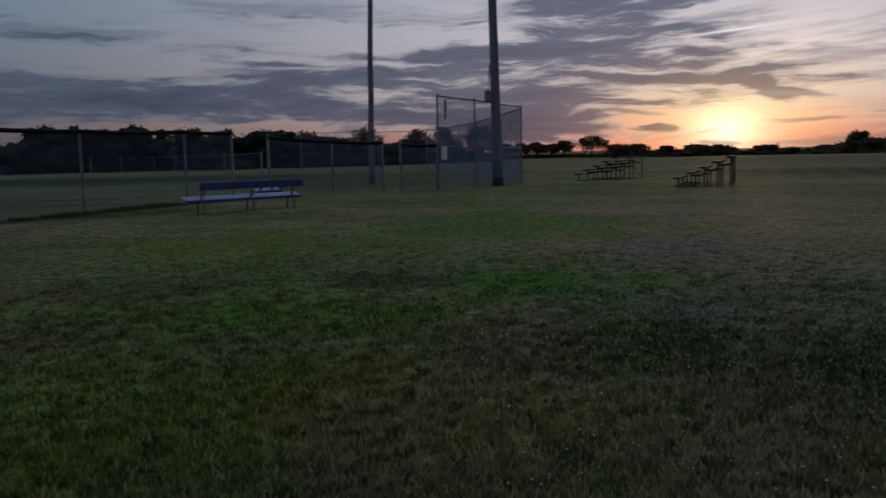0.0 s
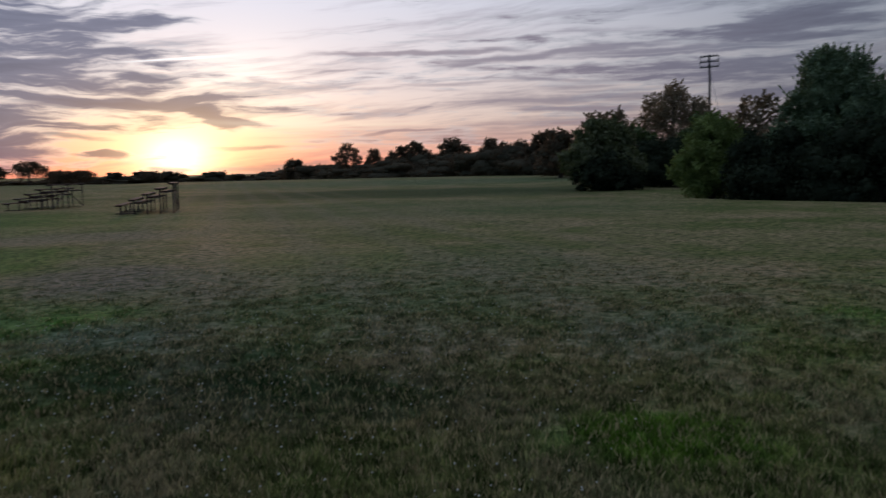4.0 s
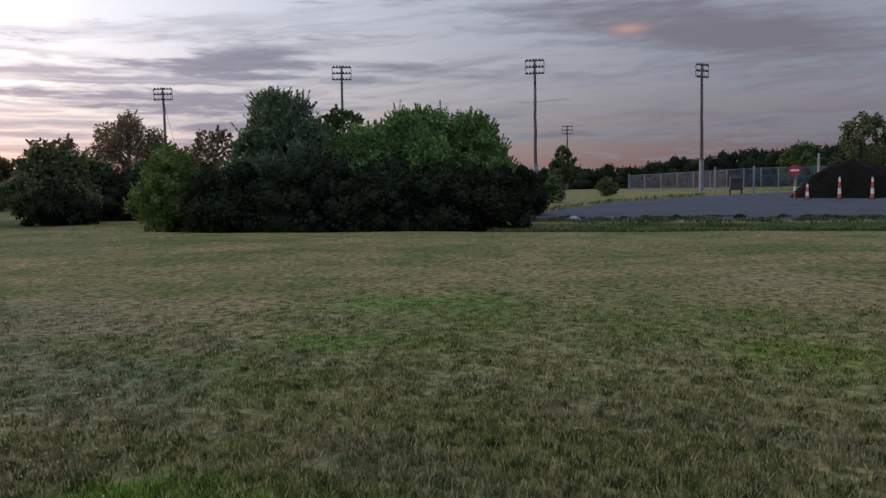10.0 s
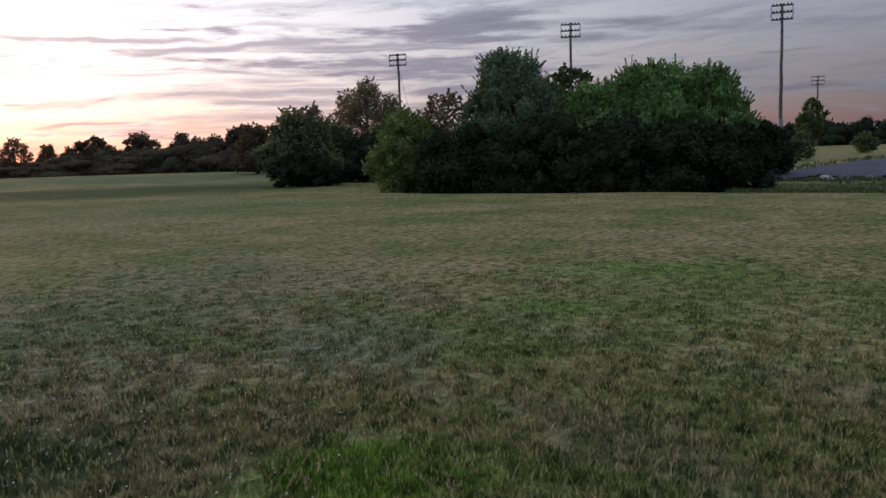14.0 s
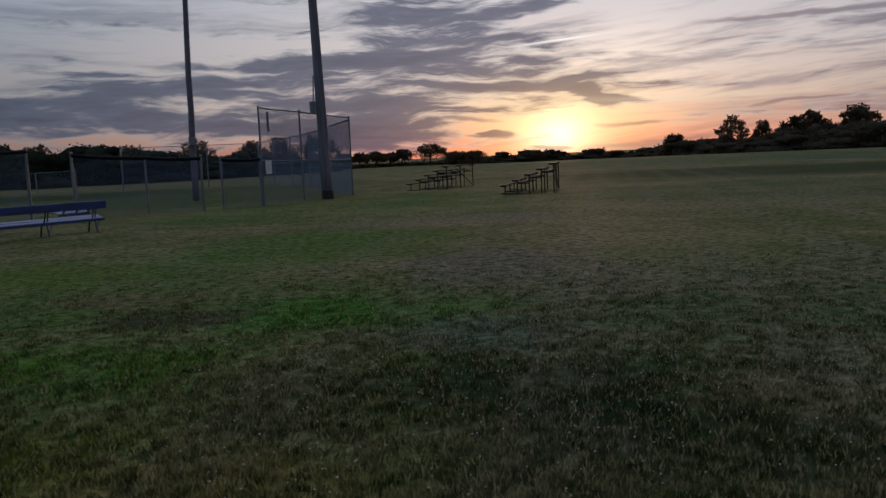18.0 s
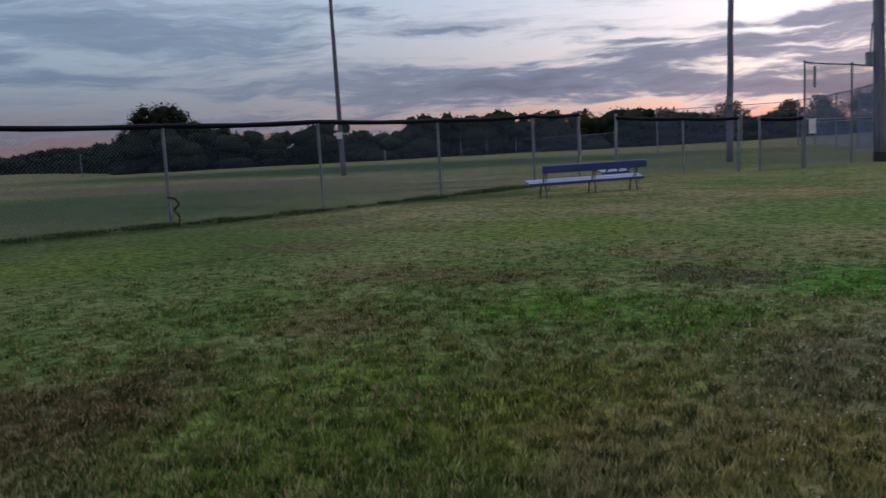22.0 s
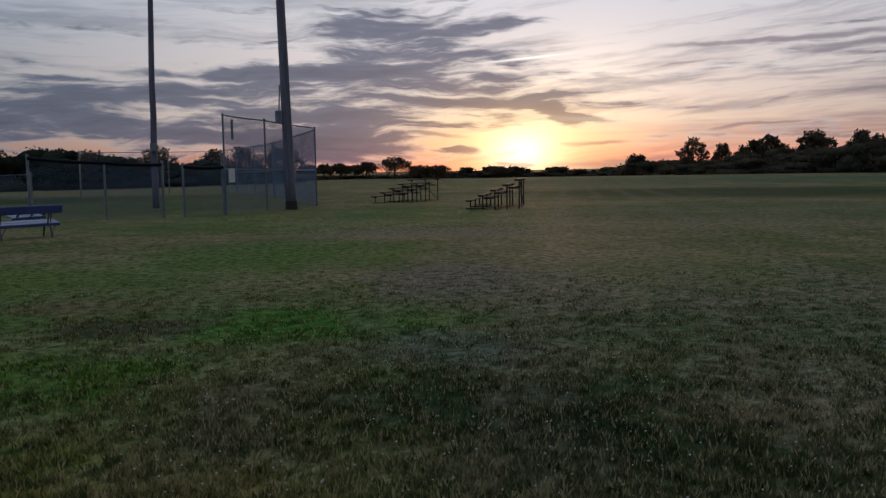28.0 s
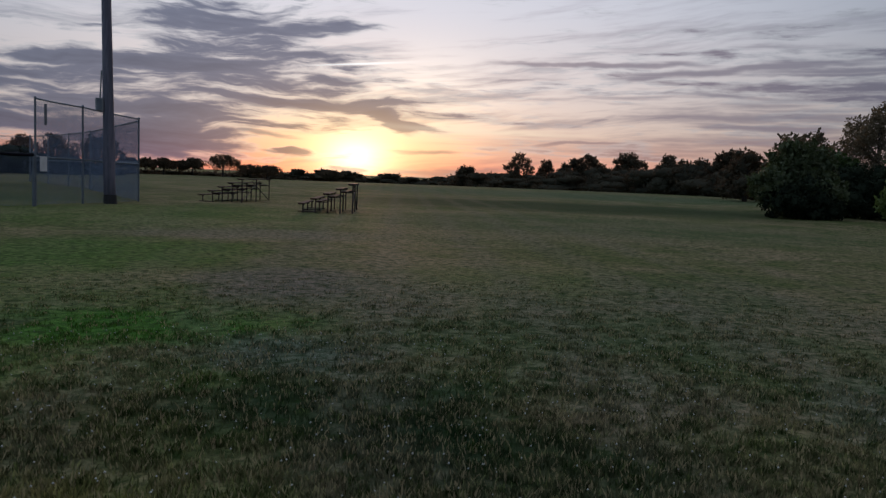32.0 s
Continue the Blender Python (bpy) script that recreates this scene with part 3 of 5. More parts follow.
    patch(-0.4, 9.5, 0.95, 0.62, -10, 0.85, (0.066, 0.062, 0.042))
    patch(-1.0, 10.9, 1.1, 0.8, -14, 0.6, (0.155, 0.118, 0.076))
    patch(-3.2, 9.1, 1.6, 0.55, 3, 0.6, brown)
    patch(-4.4, 9.2, 0.9, 0.8, -7, 0.5, (0.135, 0.098, 0.062))
    patch(-3.4, 6.5, 0.85, 0.6, -4, 0.65, (0.130, 0.095, 0.058))
    patch(-2.0, 4.6, 1.5, 1.6, 14, 0.8, (0.124, 0.182, 0.046))
    patch(-3.7, 4.0, 0.85, 1.5, 14, 0.85, (0.088, 0.066, 0.040))
    patch(-0.7, 5.0, 1.0, 1.1, 0, 0.6, (0.160, 0.168, 0.050))
    patch(0.2, 4.5, 1.1, 0.9, 15, 0.85, (0.225, 0.200, 0.088))
    patch(0.9, 6.0, 1.1, 0.75, -3, 0.55, (0.070, 0.064, 0.036))
    patch(2.4, 7.6, 1.0, 1.0, -20, 0.6, grey)
    # dark near grass; the dimness of backlit ground is partly put into the tone
    patch(2.4, 5.8, 1.3, 1.1, -23, 0.8, dark)
    patch(2.9, 4.6, 1.3, 0.9, -24, 0.72, dark)
    patch(4.5, 5.6, 1.2, 1.1, -57, 0.4, (0.200, 0.175, 0.140))
    patch(4.0, 3.9, 1.1, 0.8, -40, 0.25, dark)
    patch(3.7, 2.6, 0.9, 0.55, -50, 0.85, (0.076, 0.158, 0.024))
    patch(5.5, 0.6, 1.9, 1.5, -57, 0.35, (0.128, 0.100, 0.058))
    patch(7.5, 1.2, 5.0, 4.0, 0, 0.35, (0.100, 0.142, 0.046))

    # faint mowing stripes that run towards the setting sun
    turn = nt.nodes.new("ShaderNodeMapping")
    turn.inputs[2].default_value = (0, 0, radians(23))
    nt.links.new(warp.outputs[0], turn.inputs[0])
    across = nt.nodes.new("ShaderNodeSeparateXYZ")
    nt.links.new(turn.outputs[0], across.inputs[0])
    stripe = nmath(nt, "SINE", nmath(nt, "MULTIPLY", across.outputs[0], 3.4))
    reach = nstep(nt, nmath(nt, "ABSOLUTE", nmath(nt, "SUBTRACT", across.outputs[0], 2.5)), 8.0, 3.0)
    col = nmix(nt, nmath(nt, "MULTIPLY", nmath(nt, "MULTIPLY", nstep(nt, stripe, 0.0, 1.0), reach), 0.30), col, (0.190, 0.165, 0.135))
    # tufts a hand wide, and sparse bare spots where dark thatch shows
    clump = nnoise(nt, p, 8.5, 3, 0.55)
    bare = nnoise(nt, p, 4.2, 4, 0.6)
    col = nmix(nt, 1.0, col, nmix(nt, nstep(nt, clump, 0.36, 0.66), (0.62, 0.68, 0.60), (1.30, 1.22, 1.20)), "MULTIPLY")
    col = nmix(nt, nmath(nt, "MULTIPLY", nstep(nt, bare, 0.37, 0.28), 0.65), col, (0.026, 0.034, 0.014))
    # dark rosettes of broad weeds among the grass
    weeds = nnoise(nt, p, 6.0, 3, 0.6)
    col = nmix(nt, nmath(nt, "MULTIPLY", nstep(nt, weeds, 0.53, 0.62), 0.78), col, (0.022, 0.040, 0.012))
    return p, col, mid, fine


def turf(name, blade):
    m, nt, b = material(name, 0.9)
    p, col, mid, fine = turf_colour(nt)
    if blade:
        # each tuft has its tone, each blade a little of its own
        rnd = nt.nodes.new("ShaderNodeNewGeometry").outputs["Random Per Island"]
        tuft = nnoise(nt, p, 11.0, 3, 0.6)
        v = nmath(nt, "MULTIPLY_ADD", rnd, 0.68, nmath(nt, "MULTIPLY", nstep(nt, tuft, 0.36, 0.64), 0.32))
        pale = nmix(nt, 0.38, nmix(nt, 1.0, col, (2.4, 2.4, 2.1), "MULTIPLY"), (0.325, 0.325, 0.140))
        deep = nmix(nt, 1.0, col, (0.40, 0.45, 0.38), "MULTIPLY")
        col = nmix(nt, nmath(nt, "MULTIPLY", nstep(nt, v, 0.52, 0.92), 0.72), col, pale)
        col = nmix(nt, nmath(nt, "MULTIPLY", nstep(nt, v, 0.46, 0.10), 0.75), col, deep)
        # dead straw-coloured blades, thicker in some tufts than in others
        straw = nmath(nt, "MULTIPLY_ADD", nnoise(nt, p, 2.6, 3, 0.6), 0.35, rnd)
        col = nmix(nt, nmath(nt, "MULTIPLY", nstep(nt, straw, 0.96, 1.03), 0.75), col, (0.330, 0.262, 0.172))
    else:
        gaps = nnoise(nt, p, 24.0, 4, 0.65)
        col = nmix(nt, nmath(nt, "MULTIPLY", nstep(nt, gaps, 0.52, 0.38), 0.55), col, (0.020, 0.026, 0.010))
    col = nmix(nt, 1.0, col, (0.99, 1.03, 0.98) if blade else (0.93, 0.96, 0.95), "MULTIPLY")
    rich = nt.nodes.new("ShaderNodeHueSaturation")
    rich.inputs["Saturation"].default_value = 1.10
    nt.links.new(col, rich.inputs["Color"])
    col = rich.outputs[0]
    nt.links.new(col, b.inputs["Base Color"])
    b.inputs["Specular IOR Level"].default_value = 0.03
    if blade:
        # a thin rounded blade takes light from above on either face, and lets some through
        up = nt.nodes.new("ShaderNodeVectorMath")
        up.operation = "MULTIPLY_ADD"
        nt.links.new(nt.nodes.new("ShaderNodeNewGeometry").outputs["Normal"], up.inputs[0])
        up.inputs[1].default_value, up.inputs[2].default_value = (0.55, 0.55, 0.55), (0, 0, 0.7)
        nt.links.new(up.outputs[0], b.inputs["Normal"])
        tr = nt.nodes.new("ShaderNodeBsdfTranslucent")
        nt.links.new(col, tr.inputs[0])
        mx = nt.nodes.new("ShaderNodeMixShader")
        mx.inputs[0].default_value = 0.25
        nt.links.new(b.outputs[0], mx.inputs[1])
        nt.links.new(tr.outputs[0], mx.inputs[2])
        nt.links.new(mx.outputs[0], nt.nodes["Material Output"].inputs[0])
    else:
        hair = nnoise(nt, p, 38.0, 4, 0.7)
        nbump(nt, b, nmath(nt, "ADD", nmath(nt, "MULTIPLY", fine, 0.6), hair), 0.45, 0.04)
    return m


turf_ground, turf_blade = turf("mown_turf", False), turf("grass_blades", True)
gravel_mat, _nt, _b = material("grey_gravel", 0.95)
_p = place(_nt)
_v = nmath(_nt, "MULTIPLY_ADD", nnoise(_nt, _p, 14.0, 4, 0.7), 0.5, nmath(_nt, "MULTIPLY", nnoise(_nt, _p, 0.35, 4), 0.5))
_nt.links.new(nmix(_nt, nstep(_nt, _v, 0.36, 0.64), (0.012, 0.019, 0.034), (0.026, 0.037, 0.062)), _b.inputs["Base Color"])
nbump(_nt, _b, nnoise(_nt, _p, 30.0, 3), 0.8, 0.03)
clover_white = worn("clover_head", (0.30, 0.30, 0.27), (0.50, 0.51, 0.46), 0.8, 0.0, 30.0, 0.0)

# ---- building helpers ----
EYE_X, EYE_Y = 0.5, 0.3


def smooth(lo, hi, v):
    v = np.clip((np.asarray(v, float) - lo) / (hi - lo), 0, 1)
    return v * v * (3 - 2 * v)


def polar(az, dist):
    return EYE_X + dist * math.sin(radians(az)), EYE_Y + dist * math.cos(radians(az))


def terrain(x, y):
    """Height of the ground: a level playing field, a low swell to the west, a rising lot to the east."""
    x, y = np.asarray(x, float), np.asarray(y, float)
    dist, az = np.hypot(x - EYE_X, y - EYE_Y), np.degrees(np.arctan2(x - EYE_X, y - EYE_Y))
    east = smooth(64, 84, az) * (1 - smooth(140, 175, az))
    z = east * (1.30 * np.clip((dist - 39) / 50, 0, 1) + 0.0035 * np.clip(dist - 90, 0, 150))
    ditch = np.exp(-((x - 34.0) / 2.2) ** 2) * smooth(-40, -30, y) * (1 - smooth(26, 34, y))
    swell = smooth(8, 20, az) * (1 - smooth(46, 56, az))
    z = z - 0.22 * ditch + swell * (0.45 * smooth(60, 108, dist) - 1.2 * smooth(115, 170, dist))
    z = z + 0.035 * np.sin(x * 0.55 + 1.3 * np.sin(y * 0.31)) * np.sin(y * 0.47) * smooth(4, 12, dist) * (1 - smooth(50, 90, dist))
    return z


def ground_z(x, y):
    return float(terrain(x, y))


def mesh_from(name, verts, faces, mat, smooth_faces=False):
    me = bpy.data.meshes.new(name)
    me.from_pydata([tuple(v) for v in verts], [], [tuple(f) for f in faces])
    me.materials.append(mat)
    if smooth_faces:
        me.shade_smooth()
    return me


def mesh_arrays(name, verts, corners, size, mat):
    """A mesh of many alike faces with the given number of corners, from arrays."""
    me = bpy.data.meshes.new(name)
    verts, corners = np.asarray(verts, np.float32), np.asarray(corners, np.int32).ravel()
    me.vertices.add(len(verts))
    me.vertices.foreach_set("co", verts.ravel())
    me.loops.add(len(corners))
    me.loops.foreach_set("vertex_index", corners)
    count = len(corners) // size
    me.polygons.add(count)
    me.polygons.foreach_set("loop_start", np.arange(0, count * size, size, dtype=np.int32))
    me.update(calc_edges=True)
    me.validate()
    me.materials.append(mat)
    return me


def part(name, bm, mat, parent=None, label="", sm=False):
    """Links a bmesh, or a finished mesh, as one object under its thing."""
    if isinstance(bm, bpy.types.Mesh):
        me = bm
    else:
        me = bpy.data.meshes.new(name)
        bm.to_mesh(me)
        bm.free()
        me.materials.append(mat)
        if sm:
            me.shade_smooth()
    ob = new(name, me)
    if parent is not None:
        ob.parent = parent
    if label:
        ob["label"] = label
    return ob


def thing(name, m, label, category, group="", kind=""):
    ob = new(name)
    ob.matrix_world = m
    ob.empty_display_size = 0.1
    return tagged(ob, label, category, group, kind)


def box(bm, size, m=None, bevel=0.0):
    geo = bmesh.ops.create_cube(bm, size=1.0)
    vs = geo["verts"]
    bmesh.ops.scale(bm, vec=size, verts=vs)
    if bevel:
        es = list({e for v in vs for e in v.link_edges})
        vs = list({v for f in bmesh.ops.bevel(bm, geom=es, offset=bevel, segments=2, affect="EDGES")["faces"] for v in f.verts} | {v for v in vs if v.is_valid})
    if m is not None:
        bmesh.ops.transform(bm, matrix=m, verts=vs)
    return vs


def boxed(size, at=(0, 0, 0), turn=(0, 0, 0), bevel=0.008):
    bm = bmesh.new()
    box(bm, size, pose(*at, *turn), bevel)
    return bm


def rod(bm, a, b, r0, r1=None, sides=8):
    """A round bar from a to b."""
    a, b = Vector(a), Vector(b)
    d = b - a
    geo = bmesh.ops.create_cone(bm, cap_ends=True, segments=sides, radius1=r0, radius2=r0 if r1 is None else r1, depth=d.length)
    m = Matrix.Translation((a + b) / 2) @ d.to_track_quat("Z", "Y").to_matrix().to_4x4()
    bmesh.ops.transform(bm, matrix=m, verts=geo["verts"])
    return geo["verts"]


def sweep(bm, pts, radii, sides=10):
    """One closed tube through points, with a radius at each."""
    pts = [Vector(p) for p in pts]
    rings = []
    d = (pts[1] - pts[0]).normalized()
    u = d.orthogonal().normalized()
    for k, p in enumerate(pts):
        d = (pts[min(k + 1, len(pts) - 1)] - pts[max(k - 1, 0)]).normalized()
        u = (u - d * u.dot(d)).normalized()
        w = d.cross(u)
        rings.append([bm.verts.new(p + (u * math.cos(6.2832 * i / sides) + w * math.sin(6.2832 * i / sides)) * radii[k]) for i in range(sides)])
    for a, b in zip(rings, rings[1:]):
        for i in range(sides):
            bm.faces.new((a[i], a[(i + 1) % sides], b[(i + 1) % sides], b[i]))
    bm.faces.new(rings[0][::-1])
    bm.faces.new(rings[-1])
    return bm


def rodded(a, b, r0, r1=None, sides=8):
    bm = bmesh.new()
    rod(bm, a, b, r0, r1, sides)
    return bm


def link_wires(length, z0, h0, h1, gap=0.09, thick=0.0045):
    """Woven wire of a fence panel in its x-z plane: two sets of slanting wires, clipped to the panel."""
    verts, faces = [], []
    top = max(h0, h1)
    for way_ in (1, -1):
        s = -top if way_ > 0 else 0.0
        end = length if way_ > 0 else length + top
        while s < end:
            pts = []
            # the wire x = s + way*z, from the ground up to the sloping rail
            lo, hi = 0.0, top
            if way_ > 0:
                lo, hi = max(lo, -s), min(hi, length - s)
            else:
                lo, hi = max(lo, s - length), min(hi, s)
            slope = (h1 - h0) / length
            k = 1 - slope * way_
            hi = min(hi, (h0 + slope * s) / k)
            if hi - lo > 0.03:
                y = 0.003 * way_
                n = len(verts)
                t = thick / 2
                for z in (lo, hi):
                    x = s + way_ * z
                    verts += [(x - t * 1.2, y - t, z0 + z), (x + t * 1.2, y - t, z0 + z), (x, y + t, z0 + z)]
                faces += [(n, n + 1, n + 4, n + 3), (n + 1, n + 2, n + 5, n + 4), (n + 2, n, n + 3, n + 5)]
            s += gap
    return mesh_from("chain_link", verts, faces, wire_steel)


def lumps(rng, centres, count, leaf, flat_bottom=0.0, core=0.72, spike=0.3, sprays=0, reach=0.5, rise=0.75):
    """A crown: leaves over the shells of many lumps, with a dense heart in each. Arrays of kite-shaped leaves."""
    c = np.asarray(centres, float)
    vol = (c[:, 3] * c[:, 4] + c[:, 3] * c[:, 5])
    which = rng.choice(len(c), size=count, p=vol / vol.sum())
    d = rng.normal(size=(count, 3))
    d /= np.linalg.norm(d, axis=1)[:, None]
    rad = 0.55 + 0.55 * rng.random(count) ** 0.7
    out = rng.random(count) < 0.12
    rad[out] += rng.random(out.sum()) * spike
    pos = c[which, :3] + d * c[which, 3:6] * rad[:, None]
    nrm = d * 0.6 + rng.normal(size=(count, 3)) * 0.7
    nrm /= np.linalg.norm(nrm, axis=1)[:, None]
    tip = np.cross(nrm, rng.normal(size=(count, 3)))
    tip[:, 2] += 0.25
    tip /= np.linalg.norm(tip, axis=1)[:, None]
    side = np.cross(nrm, tip)
    if sprays:
        # feathery shoots: leaves set along slim outward and upward axes
        per = 12
        w2 = rng.choice(len(c), size=sprays, p=vol / vol.sum())
        d2 = rng.normal(size=(sprays, 3))
        d2[:, 2] = np.abs(d2[:, 2]) * 0.9
        d2 /= np.linalg.norm(d2, axis=1)[:, None]
        foot = c[w2, :3] + d2 * c[w2, 3:6] * 0.9
        axis = d2 + np.array([0, 0, rise])
        axis /= np.linalg.norm(axis, axis=1)[:, None]
        far_out = reach * (0.5 + 0.8 * rng.random(sprays))
        s = (np.arange(per) + 0.5) / per
        p2 = foot[:, None] + axis[:, None] * (s[None, :, None] * far_out[:, None, None])
        t2 = axis[:, None] * 0.8 + rng.normal(size=(sprays, per, 3)) * 0.55
        t2 /= np.linalg.norm(t2, axis=2)[..., None]
        n2 = np.cross(t2, rng.normal(size=(sprays, per, 3)))
        n2 /= np.linalg.norm(n2, axis=2)[..., None]
        pos, tip, nrm = (np.concatenate([u_, w_.reshape(-1, 3)]) for u_, w_ in ((pos, p2), (tip, t2), (nrm, n2)))
        side = np.cross(nrm, tip)
        count = len(pos)
    ln = leaf * (0.6 + 0.8 * rng.random(count))[:, None]
    v = np.stack([pos - tip * ln * 0.5, pos + side * ln * 0.34 + nrm * ln * 0.06, pos + tip * ln * 0.6, pos - side * ln * 0.34 + nrm * ln * 0.06], 1)
    keep = v[:, :, 2].min(1) > flat_bottom
    v = v[keep].reshape(-1, 3)
    verts, quads = [v], [np.arange(len(v)).reshape(-1, 4)]
    base = len(v)
    nu, nv = 9, 6
    th, ph = np.meshgrid(np.linspace(0, 2 * np.pi, nu, endpoint=False), np.linspace(0.15, np.pi - 0.15, nv))
    unit = np.stack([np.cos(th) * np.sin(ph), np.sin(th) * np.sin(ph), np.cos(ph)], -1).reshape(-1, 3)
    ring = np.array([[r * nu + k, r * nu + (k + 1) % nu, (r + 1) * nu + (k + 1) % nu, (r + 1) * nu + k] for r in range(nv - 1) for k in range(nu)])
    for row in c:
        if core <= 0:
            break
        u = unit * (core * (0.85 + 0.3 * rng.random((len(unit), 1)))) * row[3:6] + row[:3]
        u[:, 2] = np.maximum(u[:, 2], flat_bottom * 0.5)
        verts.append(u)
        quads.append(ring + base)
        base += len(u)
    return np.concatenate(verts), np.concatenate(quads)


def tree(name, az, dist, height, width, label, seed, leaf=0.22, count=4000, mat=None, bottom=0.25, spread=1.0, airy=0.0, category="tree", group="", n_lumps=14, squash=1.0, sprays=0, shoots=2.0):
    """A tree or shrub: tapered trunk, limbs, and a crown of lumps set on the limbs."""
    rng = np.random.default_rng(seed)
    x, y = polar(az, dist)
    z = ground_z(x, y)
    ob = thing(name, pose(x, y, z - 0.03), label, category, group)
    bm = bmesh.new()
    stem = height * 0.045 + 0.05
    fork = height * max(bottom, 0.12)
    rod(bm, (0, 0, -0.1), (0, 0, fork), stem, stem * 0.75, 8)
    rod(bm, (0, 0, fork), (rng.normal() * 0.2, rng.normal() * 0.2, height * 0.82), stem * 0.75, stem * 0.15, 7)
    cs = []
    rise = height * (1 - bottom)
    for k in range(n_lumps):
        f = (k + 0.5) / n_lumps
        a = k * 2.4 + rng.random()
        zz = height * bottom + rise * (0.08 + 0.86 * f)
        # widest at a third of the crown's height
        w = width / 2 * max(0.18, (1 - abs(f - 0.33) ** 1.5 * 1.25)) * spread
        rr = w * (0.35 + 0.5 * rng.random()) * (0.35 if f > 0.9 else 1)
        s = width * (0.16 + 0.10 * rng.random()) * (1 - 0.35 * f) * (1 - 0.35 * airy)
        px, py = rr * math.cos(a), rr * math.sin(a)
        cs.append((px, py, zz, s, s, s * 0.85 * squash))
        if k % 2 == 0:
            rod(bm, (0, 0, max(fork * 0.9, zz - height * 0.18)), (px * 0.8, py * 0.8, zz), stem * 0.32, stem * 0.08, 5)
    # upright shoots give the crown its ragged top
    for k in range(int(n_lumps * shoots)):
        a, rr = rng.random() * 6.28, width * 0.36 * math.sqrt(rng.random())
        up = height * (0.80 + 0.20 * (1 - rr / (width * 0.36)) * rng.random()) * (1 - 0.25 * rr / (width * 0.36))
        s = width * (0.018 + 0.02 * rng.random())
        cs.append((rr * math.cos(a), rr * math.sin(a), up, s, s, height * 0.10))
    for k in range(int(n_lumps * 2.2)):
        f = rng.random()
        a = rng.random() * 6.28
        w = width / 2 * max(0.2, (1 - abs(f - 0.35) ** 1.5 * 1.3))
        s = width * (0.06 + 0.05 * rng.random())
        cs.append((w * math.cos(a), w * math.sin(a), height * bottom + rise * (0.05 + 0.93 * f), s, s, s))
    part("trunk", bm, bark, ob)
    v, q = lumps(rng, cs, count, leaf, 0.02, 0.0 if airy > 0.3 else 0.58, sprays=sprays, reach=max((0.075 if dist < 60 else 0.055) * height, 0.25), rise=0.75 if height < 7 and dist < 60 else 0.3)
    part("crown", mesh_arrays("crown", v, q, 4, mat or leaf_deep), None, ob)
    return ob


def woods(name, label, line, seed, leaf, count, depth=9.0, mat=None, step=3.2, rough=0.25):
    """A far edge of woods along a line of (azimuth, distance, elevation of its top)."""
    rng = np.random.default_rng(seed)
    az, dist, top = (np.array(v, float) for v in zip(*line))
    cs = []
    run = np.concatenate([[0], np.cumsum(np.hypot(np.diff(dist), np.radians(np.diff(az)) * (dist[1:] + dist[:-1]) / 2))])
    s = 0.0
    while s < run[-1]:
        a, d, e = (np.interp(s, run, q) for q in (az, dist, top))
        d += rng.random() * depth
        x, y = polar(a, d)
        z = ground_z(x, y)
        h = (1.5 + d * math.tan(radians(e)) - z) * (1 - rough / 2 + rough * (rng.random() - 0.5) * 2)
        r = step * (0.65 + 0.45 * rng.random())
        h = max(h, 0.8)
        for f in (0.08, 0.22, 0.4, 0.56, 0.72):
            cs.append((x + rng.normal() * r * 0.3, y + rng.normal() * r * 0.3, z + h * f, r * (1.15 - f * 0.5), r * (1.15 - f * 0.5), h * 0.28))
        for _ in range(3):
            cs.append((x + rng.normal() * r * 0.5, y + rng.normal() * r * 0.5, z + h * (0.75 + 0.12 * rng.random()), r * 0.3, r * 0.3, h * 0.14))
        s += step * (0.6 + 0.5 * rng.random())
    v, q = lumps(rng, cs, count, leaf, -1.5, 0.84, 0.12, sprays=count // 70, reach=0.5, rise=0.2)
    ob = new(name, mesh_arrays(name, v, q, 4, mat or leaf_far))
    return tagged(ob, label, "woods", kind="stuff")

# ---- ground ----
def ground_sheet():
    rings = np.concatenate([np.linspace(0.8, 16, 26), np.geomspace(17.5, 130, 62), np.geomspace(140, 4200, 22)])
    n = 240
    ang = np.linspace(0, 2 * np.pi, n, endpoint=False)
    rr, aa = np.meshgrid(rings, ang, indexing="ij")
    x, y = EYE_X + rr * np.sin(aa), EYE_Y + rr * np.cos(aa)
    v = np.stack([x, y, terrain(x, y)], -1).reshape(-1, 3)
    k = np.arange(n)
    q = np.concatenate([np.stack([i * n + k, (i + 1) * n + k, (i + 1) * n + (k + 1) % n, i * n + (k + 1) % n], -1) for i in range(len(rings) - 1)])
    v = np.concatenate([v, [[EYE_X, EYE_Y, 0.0]]])
    me = mesh_arrays("ground", v, q[:, ::-1], 4, turf_ground)
    bm = bmesh.new()
    bm.from_mesh(me)
    bm.verts.ensure_lookup_table()
    hub = bm.verts[len(v) - 1]
    for i in range(n):
        bm.faces.new((bm.verts[i], hub, bm.verts[(i + 1) % n]))
    bmesh.ops.recalc_face_normals(bm, faces=bm.faces)
    bm.to_mesh(me)
    bm.free()
    me.shade_smooth()
    return tagged(new("ground", me), "mown field of dry straw and dull green grass", "ground", kind="structure")


ground_sheet()


